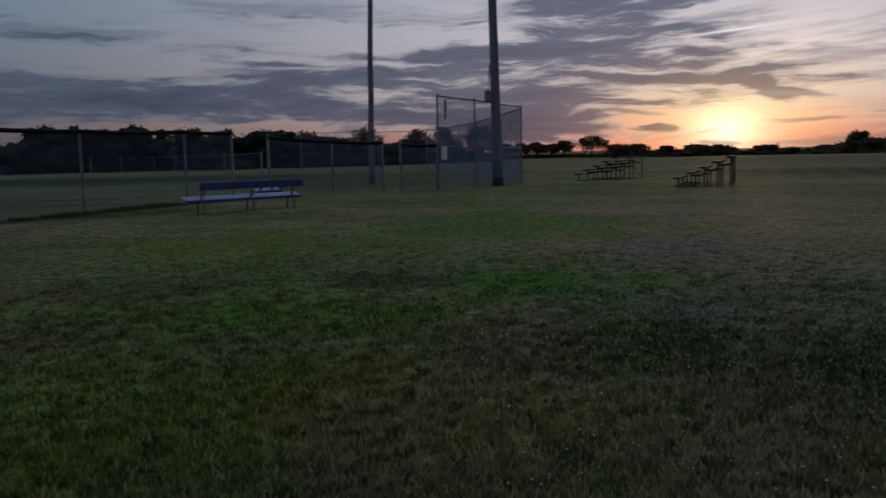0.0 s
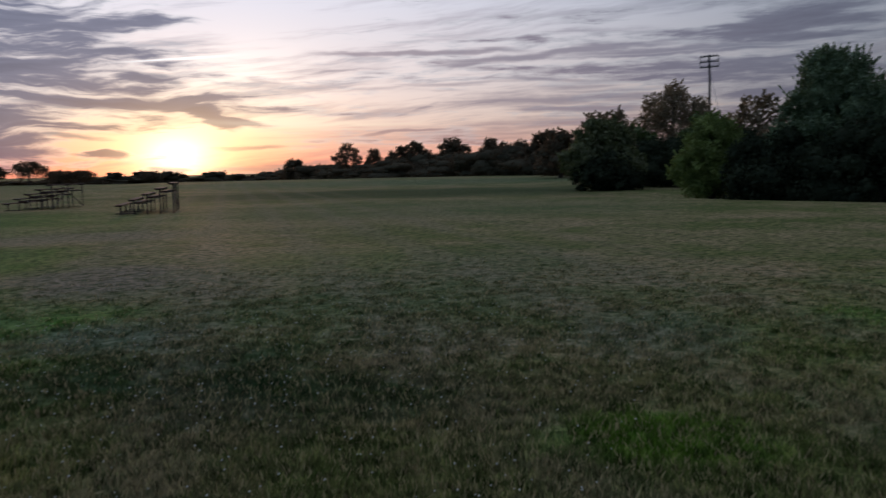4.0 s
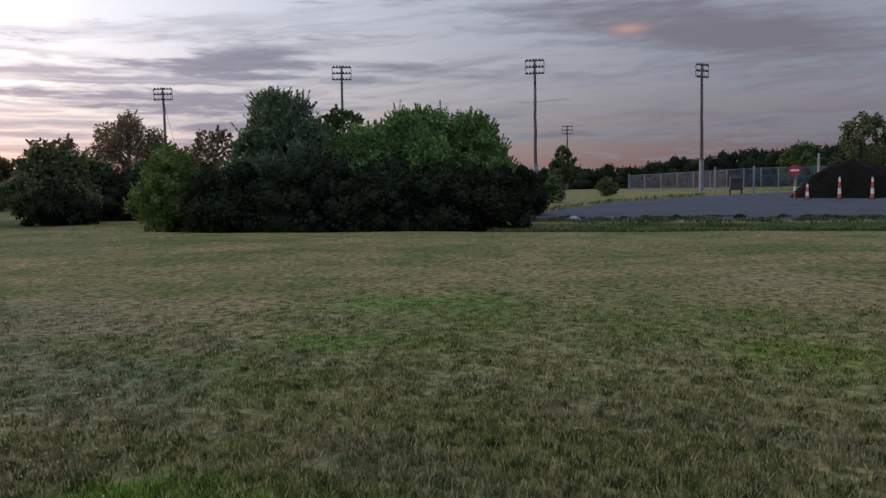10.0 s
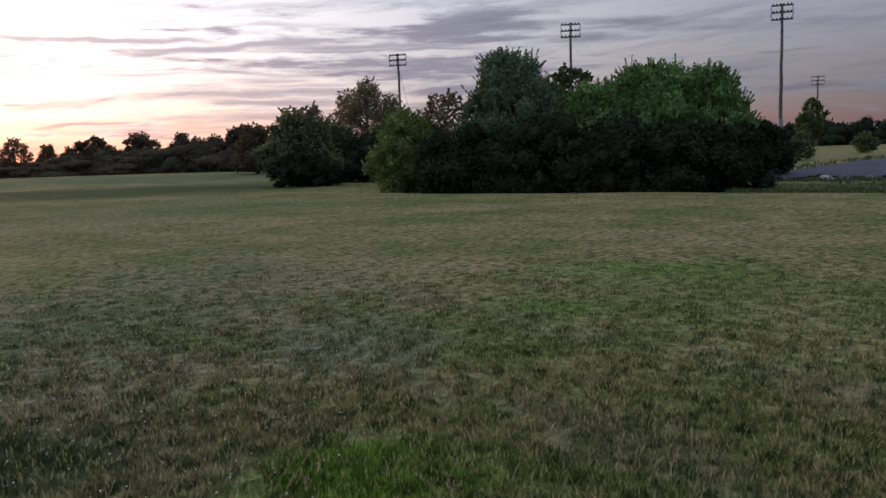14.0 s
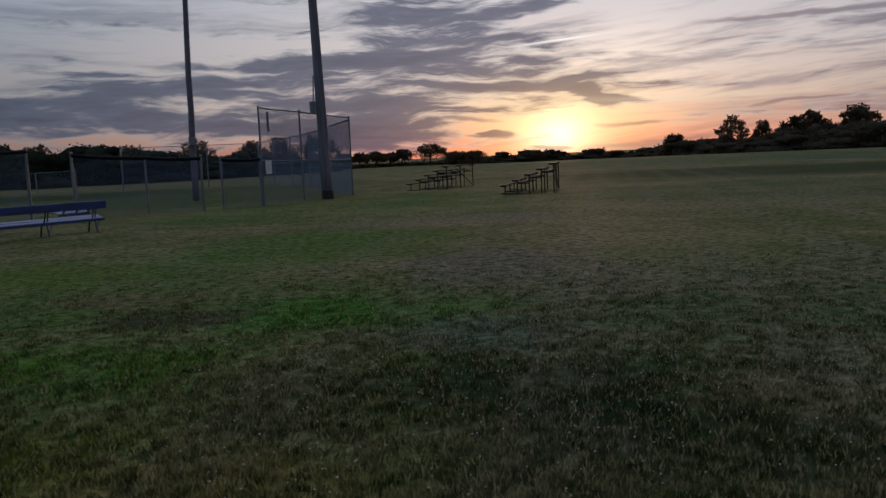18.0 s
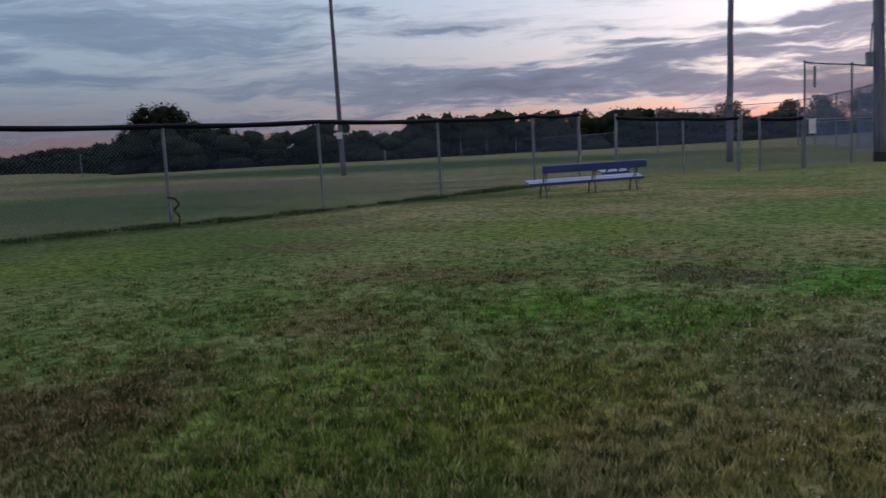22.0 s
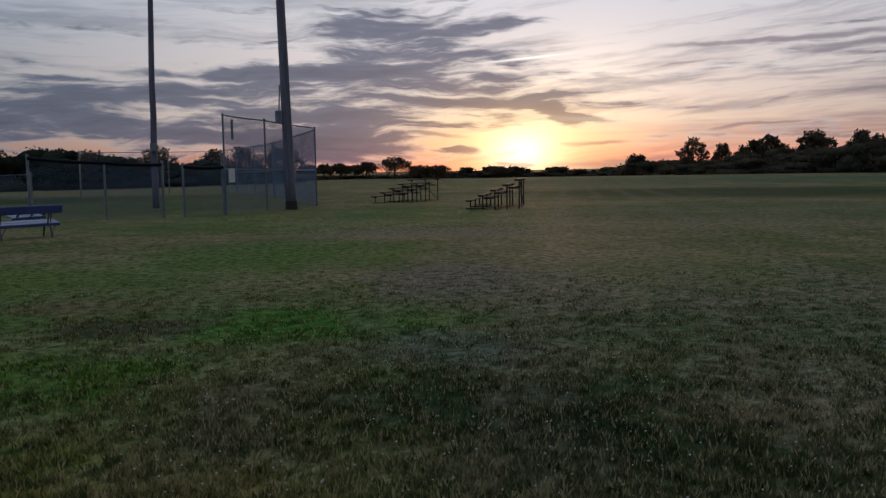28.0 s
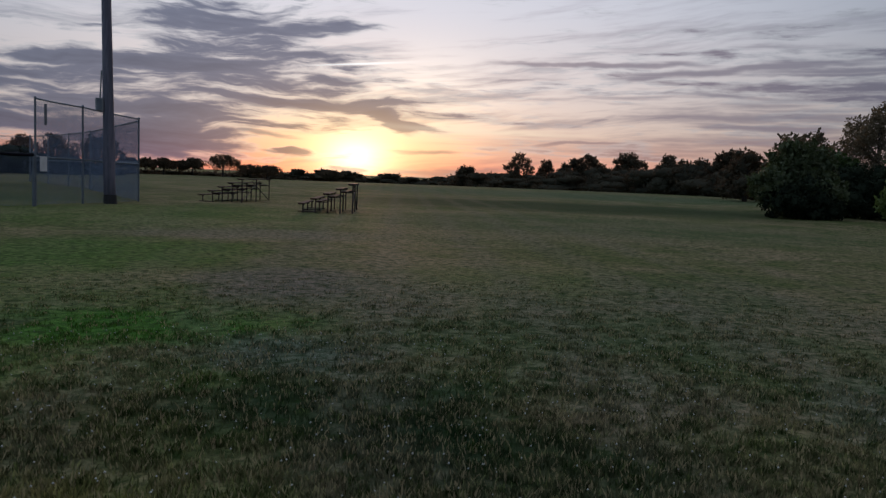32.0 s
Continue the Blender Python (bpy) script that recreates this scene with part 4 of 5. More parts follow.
def lot():
    """The gravel lot that rises to the east, with a ragged near edge."""
    rng = np.random.default_rng(5)
    xs = np.linspace(0, 1, 40)
    cols = []
    for az in np.linspace(76.5, 150, 60):
        near = 39.5 + 0.9 * math.sin(az * 1.7) + 0.7 * rng.random()
        far = float(np.interp(az, (76.5, 79, 82, 87.5, 92, 97, 104, 112, 150), (42.5, 44.5, 50, 63.5, 71, 78, 84, 90, 92))) + 0.8 * math.sin(az * 2.3)
        cols.append([polar(az, near + (far - near) * f) for f in xs])
    p = np.array(cols)
    z = terrain(p[..., 0], p[..., 1]) + 0.045
    z[:, 0] -= 0.08
    z[:, -1] -= 0.08
    v = np.concatenate([p, z[..., None]], -1).reshape(-1, 3)
    n = len(xs)
    q = [(i * n + j, (i + 1) * n + j, (i + 1) * n + j + 1, i * n + j + 1) for i in range(len(cols) - 1) for j in range(n - 1)]
    me = mesh_arrays("gravel_lot", v, np.array(q)[:, ::-1], 4, gravel_mat)
    tagged(new("pavement", me), "grey gravel parking lot behind the lawn", "gravel lot", kind="structure")


lot()


# ---- tall things of wood and steel ----
def floodlight_head(pole, top, wide, tall, turn, lamps=3):
    """Two crossarms with end struts and rows of floodlights."""
    head = part("lamp_rack", boxed((0.12, 0.12, tall + 0.5), (0, 0, top - tall / 2 - 0.1), (0, 0, turn)), lamp_metal, pole)
    c, s = math.cos(radians(turn)), math.sin(radians(turn))
    for z in (top, top - tall / 2, top - tall):
        part("crossarm", boxed((wide, 0.11, 0.11), (0, 0, z), (0, 0, turn), 0.01), lamp_metal, head)
    for k in (-1, 1):
        part("end_strut", boxed((0.06, 0.06, tall), (k * wide * 0.48 * c, k * wide * 0.48 * s, top - tall / 2), (0, 0, turn), 0.0), lamp_metal, head)
    for z in (top, top - tall / 2, top - tall):
        for k in range(lamps * 2):
            f = (k - lamps + 0.5) / lamps * 0.96
            bm = bmesh.new()
            geo = bmesh.ops.create_cone(bm, cap_ends=True, segments=10, radius1=0.085, radius2=0.05, depth=0.15)
            bmesh.ops.transform(bm, matrix=pose(f * wide / 2 * c + 0.12 * s, f * wide / 2 * s - 0.12 * c, z + 0.10, 65, 0, turn), verts=geo["verts"])
            part("floodlight", bm, lamp_metal, head)


def light_pole(az, dist, top_el, r0, label, wide=1.75, tall=1.15, turn=None, lean=(0, 0), mat=None, head=True, name="light_pole", height=None):
    x, y = polar(az, dist)
    z = ground_z(x, y)
    h = height or 1.5 + dist * math.tan(radians(top_el)) - z
    ob = thing(name, pose(x, y, z - 0.05, lean[0], lean[1], 0), label, "light pole", "light poles round the ball fields")
    bm = bmesh.new()
    wob = random.Random(round(az * 10))
    sweep(bm, [((wob.random() - 0.5) * 0.05, (wob.random() - 0.5) * 0.05, -0.3 + (h + 0.3) * k / 10) for k in range(11)], [r0 * (1 - 0.42 * k / 10) for k in range(11)], 14)
    part("pole", bm, mat or pole_wood, ob, sm=True)
    if head:
        floodlight_head(ob, h - 0.05, wide, tall, -az if turn is None else turn)
    return ob


pole_a = light_pole(-4.62, 42.3, 0, 0.168, "tall dark wooden light pole standing behind the fence", head=False, height=15.5, lean=(0, 1.1))
part("switch_box", boxed((0.30, 0.20, 0.38), (-0.02, -0.24, 2.95), (0, 0, 5)), box_grey, pole_a, "grey steel switch box")
pole_b = light_pole(4.12, 36.2, 0, 0.235, "thick dark wooden light pole beside the backstop with a switch box", head=False, height=15.0, lean=(0, -1.3))
sw = part("switch_box", boxed((0.26, 0.22, 0.50), (-0.33, -0.10, 3.98), (0, 0, 8)), box_grey, pole_b, "grey steel switch box")
part("foot_collar", rodded((0, 0, -0.1), (0, 0, 0.42), 0.275, 0.245, 14), rubber_black, pole_b, "black tarred foot")
part("conduit", rodded((-0.30, -0.10, 4.2), (-0.22, -0.10, 5.3), 0.028), box_grey, sw)
part("box_hatch", boxed((0.20, 0.014, 0.40), (-0.345, -0.214, 3.98), (0, 0, 8), 0.003), galvanised, sw)
pole_c = light_pole(-30.55, 51.0, 11.35, 0.17, "tall slim light pole standing beyond the infield", wide=1.5, tall=0.9, mat=pole_grey, lean=(0, -0.6))
part("notice_plate", boxed((0.34, 0.05, 0.42), (0.02, -0.19, 2.5), (0, 0, 20), 0.004), sign_white, pole_c, "small pale plate")
pole_e = light_pole(80.75, 76, 8.85, 0.17, "tall light pole with two rows of floodlights", wide=1.75, mat=pole_dark)
pole_f = light_pole(91.72, 84, 8.05, 0.19, "tall light pole with two rows of floodlights seen aslant", wide=1.75, turn=-45, mat=pole_dark)
light_pole(67.5, 80, 8.6, 0.17, "light pole with two rows of floodlights behind the shrubs", wide=1.85, mat=pole_dark)
light_pole(82.85, 150, 4.35, 0.18, "distant light pole with two rows of floodlights", wide=2.0, tall=1.3, mat=pole_dark)
for p_ in (pole_e, pole_f):
    part("pole_sleeve", rodded((0, 0, 0), (0, 0, 3.1), 0.215, 0.205, 14), galvanised, p_, "pale steel sleeve round the foot")
pole_d = light_pole(55.9, 92, 7.0, 0.18, "leaning light pole with two crossarms behind the trees", wide=1.95, tall=1.1, lean=(0, -2.0), turn=-70, mat=pole_dark)
part("stay_wire", rodded((0.2, 0, 11.0), (3.2, -0.6, 0.2), 0.02, None, 5), wire_steel, pole_d)


# ---- fences ----
def post(ob, x, y, h, r=0.035, z=None):
    z = ground_z(x, y) if z is None else z
    bm = bmesh.new()
    rod(bm, (x, y, z - 0.2), (x, y, z + h), r, r, 10)
    geo = bmesh.ops.create_uvsphere(bm, u_segments=10, v_segments=5, radius=r * 1.25)
    bmesh.ops.translate(bm, vec=(x, y, z + h), verts=geo["verts"])
    return part("fence_post", bm, galvanised, ob)


def panel(ob, a, b, h0, h1, gap=0.09, thick=0.0045):
    """Wire between two points of the plan."""
    (x0, y0), (x1, y1) = a, b
    ln = math.hypot(x1 - x0, y1 - y0)
    w = part("chain_link", link_wires(ln, 0.03, h0, h1, gap, thick), None, ob)
    w.matrix_local = pose(x0, y0, ground_z((x0 + x1) / 2, (y0 + y1) / 2), 0, 0, math.degrees(math.atan2(y1 - y0, x1 - x0)))
    return w


def guard(ob, pts, r, mat, name, label=""):
    """A rail or sagging guard tube through points."""
    run = [Vector(pts[0])]
    for (a, b) in zip(pts, pts[1:]):
        a, b = Vector(a), Vector(b)
        for k in range(1, 7):
            p = a.lerp(b, k / 6)
            p.z -= 0.035 * r / 0.06 * math.sin(k / 6 * math.pi)
            run.append(p)
    bm = sweep(bmesh.new(), run, [r * (1 + 0.06 * math.sin(k * 2.3)) for k in range(len(run))], 9)
    return part(name, bm, mat, ob, label)


def fence_run(name, label, plan, heights, guarded=True, gap=0.09, thick=0.0045, post_r=0.038, category="fence", tall_ends=True, rail_r=0.024):
    ob = thing(name, pose(0, 0, 0), label, category)
    for k, ((x, y), h) in enumerate(zip(plan, heights)):
        end = tall_ends and k in (0, len(plan) - 1)
        post(ob, x, y, h + (0.10 if end else -0.02), post_r * (1.25 if end else 1.0))
    for a, b, h0, h1 in zip(plan, plan[1:], heights, heights[1:]):
        panel(ob, a, b, h0 - 0.02, h1 - 0.02, gap, thick)
    top = [(x, y, ground_z(x, y) + h) for (x, y), h in zip(plan, heights)]
    for (x, y, z) in top:
        for f in (0.12, 0.5, 0.86):
            zz = ground_z(x, y) + f * (z - ground_z(x, y))
            part("tie_band", rodded((x, y, zz - 0.012), (x, y, zz + 0.012), post_r * 1.32, None, 10), galvanised, ob)
    guard(ob, top, rail_r, galvanised, "top_rail")
    if guarded:
        guard(ob, [(x, y, z + 0.012) for x, y, z in top], 0.062, guard_black, "rail_guard", "sagging black plastic rail guard")
    return ob


FENCE_LINE = [(-17.6, 4.6), (-16.3, 8.0), (-14.87, 11.53), (-13.3, 15.6), (-11.1, 18.85), (-9.6, 23.1), (-7.75, 26.6), (-6.75, 28.7)]
fence_run("chain_link_fence", "chain-link fence on steel posts with a sagging black rail guard", FENCE_LINE, [2.36, 2.36, 2.35, 2.33, 2.29, 2.28, 2.29, 2.30], thick=0.0056)
vine = bmesh.new()
for a_, b_ in (((0, 0, 0), (0.05, 0, 0.25)), ((0.05, 0, 0.25), (-0.08, 0.02, 0.42)), ((-0.08, 0.02, 0.42), (0.06, 0, 0.55)), ((0.06, 0, 0.55), (-0.03, 0, 0.68)), ((-0.03, 0, 0.68), (-0.2, 0, 0.72))):
    rod(vine, a_, b_, 0.030, 0.024, 6)
stem_ = part("dead_vine", vine, bark, None)
stem_.matrix_world = pose(-12.92, 15.42, ground_z(-12.92, 15.42) - 0.02, 0, 0, 35)
tagged(stem_, "twisted dead vine stem at a fence post", "vine")
FENCE_TWO = [(-6.0, 31.3), (-3.65, 31.75), (-1.75, 32.1)]
fence_run("chain_link_fence", "short chain-link fence section with a dark rail guard", FENCE_TWO, [2.15, 2.0, 1.92], thick=0.009)
FENCE_THREE = [(-1.05, 32.2), (0.36, 32.9)]
fence_run("chain_link_fence", "short chain-link fence section joining the backstop", FENCE_THREE, [1.84, 1.78], thick=0.009)


def backstop():
    a, m, b = (0.42, 33.0), (2.05, 35.6), (4.45, 39.2)
    ob = thing("backstop", pose(0, 0, 0), "tall chain-link backstop of two steel-framed wings", "backstop")
    for (x, y), h in ((a, 3.78), (m, 3.74), (b, 3.62)):
        post(ob, x, y, h, 0.038)
    for p, q, h0, h1 in ((a, m, 3.74, 3.70), (m, b, 3.70, 3.58)):
        panel(ob, p, q, h0, h1, 0.085, 0.0068)
    guard(ob, [(*a, 3.74), (*m, 3.70), (*b, 3.58)], 0.028, galvanised, "top_rail")
    guard(ob, [(*a, 1.74), (*m, 1.70), (*b, 1.63)], 0.03, galvanised, "middle_rail")
    far = [b, (3.85, 47.0), (3.3, 55.0), (2.3, 61.5), (1.1, 67.5), (-0.1, 71.5)]
    for (x, y) in far[1:]:
        post(ob, x, y, 3.55, 0.045)
    for p, q in zip(far, far[1:]):
        panel(ob, p, q, 3.5, 3.5, 0.14, 0.006)
    guard(ob, [(x, y, 3.5) for x, y in far], 0.035, galvanised, "top_rail")
    guard(ob, [(x, y, 1.7) for x, y in far], 0.03, galvanised, "middle_rail")
    return ob


backstop()
board = thing("notice_board", pose(0.62, 33.12, 1.22, 0, 0, 56), "small white board wired to the backstop", "sign")
part("face", boxed((0.40, 0.012, 0.52), (0, -0.07, 0.26), (0, 0, 0), 0.004), sign_white, board)
for k_ in (-0.15, 0.15):
    part("wire_tie", rodded((k_, -0.07, 0.46), (k_, 0.0, 0.46), 0.006), galvanised, board)
tag = thing("notice_strip", pose(0.70, 33.30, 2.85, 0, 0, 56), "narrow pale strip tied high on the backstop", "sign")
part("face", boxed((0.16, 0.012, 0.75), (0, -0.06, 0.37), (0, 0, 0), 0.004), galvanised, tag)
fence_run("chain_link_fence", "tall chain-link fence on the far side of the infield", [(-0.1, 71.5), (-4.2, 70.5), (-10.4, 68.0)], [3.45, 3.4, 3.35], False, 0.14, 0.007, 0.045)
OUT = [polar(-11.9, 57), polar(-14.2, 78), polar(-17.3, 100), polar(-18.6, 103), polar(-20.6, 104), polar(-22.4, 104)]
fence_run("outfield_fence", "low outfield fence of pale posts before the woods", OUT, [1.75] * 6, False, 0.40, 0.004, 0.045, rail_r=0.011)
LOT = [polar(az_, float(np.interp(az_, (87, 93.6, 97.8, 106), (101, 90, 87, 86)))) for az_ in np.arange(87.0, 106.1, 1.05)]
fence_run("lot_fence", "pale chain-link fence behind the gravel lot", LOT, [float(np.interp(k_, (0, 8), (1.75, 2.1))) for k_ in range(len(LOT))], False, 0.12, 0.014, 0.05)

# ---- bench ----
def team_bench(name, left, right, label, back_z=0.85, seat_z=0.44, cap=seat_paint):
    """A plank bench with a back rest; it faces the field, its back to the lawn."""
    (x0, y0), (x1, y1) = left, right
    ln = math.hypot(x1 - x0, y1 - y0)
    turn = math.degrees(math.atan2(y1 - y0, x1 - x0))
    x, y = (x0 + x1) / 2, (y0 + y1) / 2
    ob = thing(name, pose(x, y, ground_z(x, y), 0, 0, turn), label, "bench")
    for k in (0, 1):
        part("seat_plank", boxed((ln, 0.155, 0.04), (-0.06, 0.27 + 0.16 * k, seat_z + 0.045 * k), (15, 0, 0), 0.008), seat_paint, ob, "pale blue seat plank")
    part("seat_rail", boxed((ln, 0.035, 0.055), (-0.06, 0.185, seat_z - 0.045), (0, 0, 0), 0.006), blue_paint, ob, "dark blue rail under the seat edge")
    part("back_plank", boxed((ln * 0.905, 0.045, 0.19), (0.10, 0.05, back_z - 0.095), (8, 0, 0), 0.01), blue_paint, ob, "blue painted back plank")
    part("back_cap", boxed((ln * 0.905, 0.05, 0.016), (0.10, 0.062, back_z + 0.004), (0, 0, 0), 0.003), cap, ob, "thin strip along the top edge")
    for f in (-0.39, 0.03, 0.40):
        fr = part("leg_frame", rodded((f * ln, 0.50, -0.05), (f * ln, 0.40, seat_z - 0.03), 0.021), bench_steel, ob)
        part("back_leg", rodded((f * ln, 0.06, -0.05), (f * ln, 0.15, seat_z - 0.06), 0.021), bench_steel, fr)
        part("seat_bearer", rodded((f * ln, 0.14, seat_z - 0.06), (f * ln, 0.52, seat_z + 0.02), 0.02), bench_steel, fr)
        part("back_upright", rodded((f * ln - 0.05, 0.19, seat_z - 0.04), (f * ln - 0.01, 0.085, back_z - 0.02), 0.019), bench_steel, fr)
        part("back_strut", rodded((f * ln + 0.09, 0.30, seat_z - 0.03), (f * ln + 0.03, 0.085, back_z - 0.12), 0.016), bench_steel, fr)
        part("brace", rodded((f * ln, 0.10, 0.10), (f * ln + 0.26, 0.30, seat_z - 0.04), 0.013), bench_steel, fr)
    return ob


team_bench("team_bench", (-6.0, 21.0), (-3.44, 23.3), "long bench with blue back plank and pale seat on the grass", 0.80, 0.36)
team_bench("team_bench", polar(-12.5, 29.6), polar(-10.7, 30.4), "short blue bench behind the fence gap", 0.60, 0.28, blue_paint)


# ---- bleachers ----
def bleacher(x, y, turn, label, long=3.7):
    """Five rows of planks on frames. Rows run along local y, and climb along +x."""
    ob = thing("bleacher", pose(x, y, ground_z(x, y), 0, 0, turn), label, "bleacher", "bleachers beside the backstop")
    rise, run = 0.20, 0.48
    for k in range(5):
        z = 0.34 + k * rise
        part("seat_plank", boxed((0.25, long, 0.04), (k * run, 0, z), (0, 0, 0), 0.006), bleacher_wood, ob)
        if k > 1:
            part("foot_plank", boxed((0.24, long, 0.04), (k * run - 0.27, 0, z - 0.30), (0, 0, 0), 0.006), bleacher_wood, ob)
    for f in (-0.45, 0.0, 0.45):
        yy = f * long
        fr = part("frame", rodded((-0.12, yy, 0.03), (0.62, yy, 0.03), 0.02), bleacher_steel, ob)
        for k in range(5):
            z = 0.34 + k * rise
            part("upright", rodded((k * run + 0.06, yy, -0.02), (k * run + 0.06, yy, z - 0.02), 0.027), bleacher_steel, fr)
            part("seat_bearer", rodded((k * run - 0.12, yy, z - 0.035), (k * run + 0.13, yy, z - 0.035), 0.018), bleacher_steel, fr)
            if k > 1:
                part("foot_bearer", rodded((k * run - 0.40, yy, z - 0.335), (k * run + 0.06, yy, z - 0.335), 0.018), bleacher_steel, fr)
    for f in (-0.46, 0.46):
        part("cross_brace", rodded((4 * run + 0.04, f * long, 0.06), (4 * run + 0.04, -f * long * 0.3, 1.05), 0.018), bleacher_steel, ob)
    return ob


bleacher(10.35, 33.5, -23.0, "five-row plank bleacher on a steel frame, dark against sunset")
bleacher(8.5, 42.5, -33.0, "five-row plank bleacher on a steel frame, farther off on the grass", 4.3)



# ---- east side: heap, cones, sign, bins, far fence ----
def heap(az, dist, wide, tall):
    x, y = polar(az, dist)
    rng = np.random.default_rng(3)
    bm = bmesh.new()
    bmesh.ops.create_grid(bm, x_segments=56, y_segments=44, size=0.5)
    for v in bm.verts:
        px, py = v.co.x * 2, v.co.y * 2
        d = math.hypot(px, py)
        h = max(0.0, 1 - d ** 2.3) ** 1.1
        n = noise.fractal(Vector((px * 2.2, py * 2.2, 1.0)), 1.0, 2.0, 5)
        h = h * (1.0 + 0.16 * n) + 0.02 * n * (d < 1)
        v.co = Vector((px * wide / 2, py * wide * 0.36, max(h, -0.02) * tall - 0.08))
    ob = part("soil_mound", bm, mulch, None, sm=True)
    ob.matrix_world = pose(x, y, ground_z(x, y), 0, 0, -az)
    tagged(ob, "broad heap of dark soil dumped on gravel", "heap")


heap(101.0, 65, 9.0, 2.55)


def channel_post(az, dist, tall):
    x, y = polar(az, dist)
    ob = thing("traffic_post", pose(x, y, ground_z(x, y) + 0.045), "orange and white traffic post on a black rubber base", "traffic post", "traffic posts before the heap")
    bm = bmesh.new()
    box(bm, (0.42, 0.42, 0.06), pose(0, 0, 0.03), 0.015)
    part("base", bm, rubber_black, ob)
    prof = [(0.12, 0.06), (0.105, 0.25), (0.09, 0.5), (0.07, 0.8), (0.05, 1.0)]
    for k, ((r0, f0), (r1, f1)) in enumerate(zip(prof, prof[1:])):
        part("band", rodded((0, 0, 0.06 + (tall - 0.06) * (f0 - 0.06) / 0.94), (0, 0, 0.06 + (tall - 0.06) * (f1 - 0.06) / 0.94), r0, r1, 14), (orange_plastic, sign_white)[k % 2], ob,
             ("orange band", "white reflective band")[k % 2])
    part("grip", rodded((0, 0, tall), (0, 0, tall + 0.07), 0.035, 0.025, 10), orange_plastic, ob)


for az_, tall_ in ((98.2, 1.02), (100.04, 1.42), (101.87, 1.38)):
    channel_post(az_, 60.5, tall_)


def entry_sign(az, dist):
    x, y = polar(az, dist)
    ob = thing("road_sign", pose(x, y, ground_z(x, y) + 0.045, 0, 0, -az), "round red road sign with a white bar on a striped post", "road sign")
    part("post", rodded((0, 0, -0.05), (0, 0, 2.25), 0.03), galvanised, ob)
    for k in range(3):
        part("sleeve", rodded((0, 0, 0.1 + 0.42 * k), (0, 0, 0.42 + 0.42 * k), 0.055), (orange_plastic, sign_white)[k % 2], ob)
    part("disc", rodded((0, -0.03, 1.95), (0, -0.055, 1.95), 0.40, None, 28), sign_red, ob, "red disc")
    part("bar", boxed((0.54, 0.008, 0.12), (0, -0.062, 1.95), (0, 0, 0), 0.002), sign_white, ob, "white bar")


entry_sign(97.45, 62.5)


def litter_bin(az, dist):
    """A dark box on four legs with an overhanging lid and a chute."""
    x, y = polar(az, dist)
    ob = thing("litter_bin", pose(x, y, ground_z(x, y) + 0.02, 0, 0, -az + 8), "dark steel litter bin on four legs by the lot gate", "bin")
    part("body", boxed((0.98, 0.62, 0.98), (0, 0, 0.87), (0, 0, 0), 0.03), bin_green, ob)
    part("lid", boxed((1.06, 0.70, 0.06), (0, 0, 1.39), (4, 0, 0), 0.015), bin_green, ob)
    part("chute", boxed((0.60, 0.03, 0.24), (0, -0.325, 1.16), (0, 0, 0), 0.008), rubber_black, ob, "black chute flap")
    for a in (-0.46, 0.46):
        for b in (-0.27, 0.27):
            part("leg", boxed((0.07, 0.07, 0.46), (a, b, 0.19), (0, 0, 0), 0.006), bin_green, ob)


litter_bin(93.9, 73)
gate = thing("gate_post", pose(*polar(92.6, 72), ground_z(*polar(92.6, 72))), "steel gate post at the edge of gravel", "gate post", "gate posts of the lot")
part("tube", rodded((0, 0, -0.1), (0, 0, 2.3), 0.07, None, 12), galvanised, gate)
part("cap", rodded((0, 0, 2.3), (0, 0, 2.37), 0.085, 0.03, 12), galvanised, gate)
copy_thing(gate, pose(*polar(95.0, 70), ground_z(*polar(95.0, 70))))
for az_, d_, h_, name_ in ((-47.3, 104, 2.7, "slim pale post standing before the far woods"), (-27.65, 80, 1.25, "short pale post standing on the far grass")):
    marker = thing("field_post", pose(*polar(az_, d_), ground_z(*polar(az_, d_))), name_, "post")
    part("tube", rodded((0, 0, -0.1), (0, 0, h_), 0.07, 0.06, 10), galvanised, marker)
    part("cap", rodded((0, 0, h_), (0, 0, h_ + 0.08), 0.08, 0.03, 10), galvanised, marker)
vent = thing("white_pole", pose(*polar(98.8, 76), ground_z(*polar(98.8, 76))), "short pale pole behind the soil heap", "pole")
part("tube", rodded((0, 0, -0.1), (0, 0, 3.1), 0.11, 0.09, 12), concrete, vent)
part("cap", rodded((0, 0, 3.1), (0, 0, 3.3), 0.13, 0.05, 12), concrete, vent)


# ---- trees ----
shrub = "shrubs along the edge of the lawn"
tree("tall_shrub", 63.6, 38.6, 6.3, 4.6, "tall dense green shrub with pale upright shoots", 11, 0.115, 40500, leaf_blue, 0.06, group=shrub, category="shrub", n_lumps=22, sprays=1600)
tree("broad_shrub", 69.3, 37.6, 4.55, 4.6, "broad dense green shrub at the lawn edge", 12, 0.115, 29700, leaf_green, 0.05, group=shrub, category="shrub", n_lumps=18, sprays=1300)
tree("broad_shrub", 73.0, 36.8, 5.2, 4.8, "broad bright green shrub at the lawn edge", 13, 0.115, 35100, leaf_green, 0.05, group=shrub, category="shrub", n_lumps=20, sprays=1300)
tree("broad_shrub", 76.2, 37.0, 4.95, 3.8, "rounded green shrub beside the gravel lot", 14, 0.115, 29700, leaf_green, 0.05, group=shrub, category="shrub", n_lumps=18, sprays=1300)
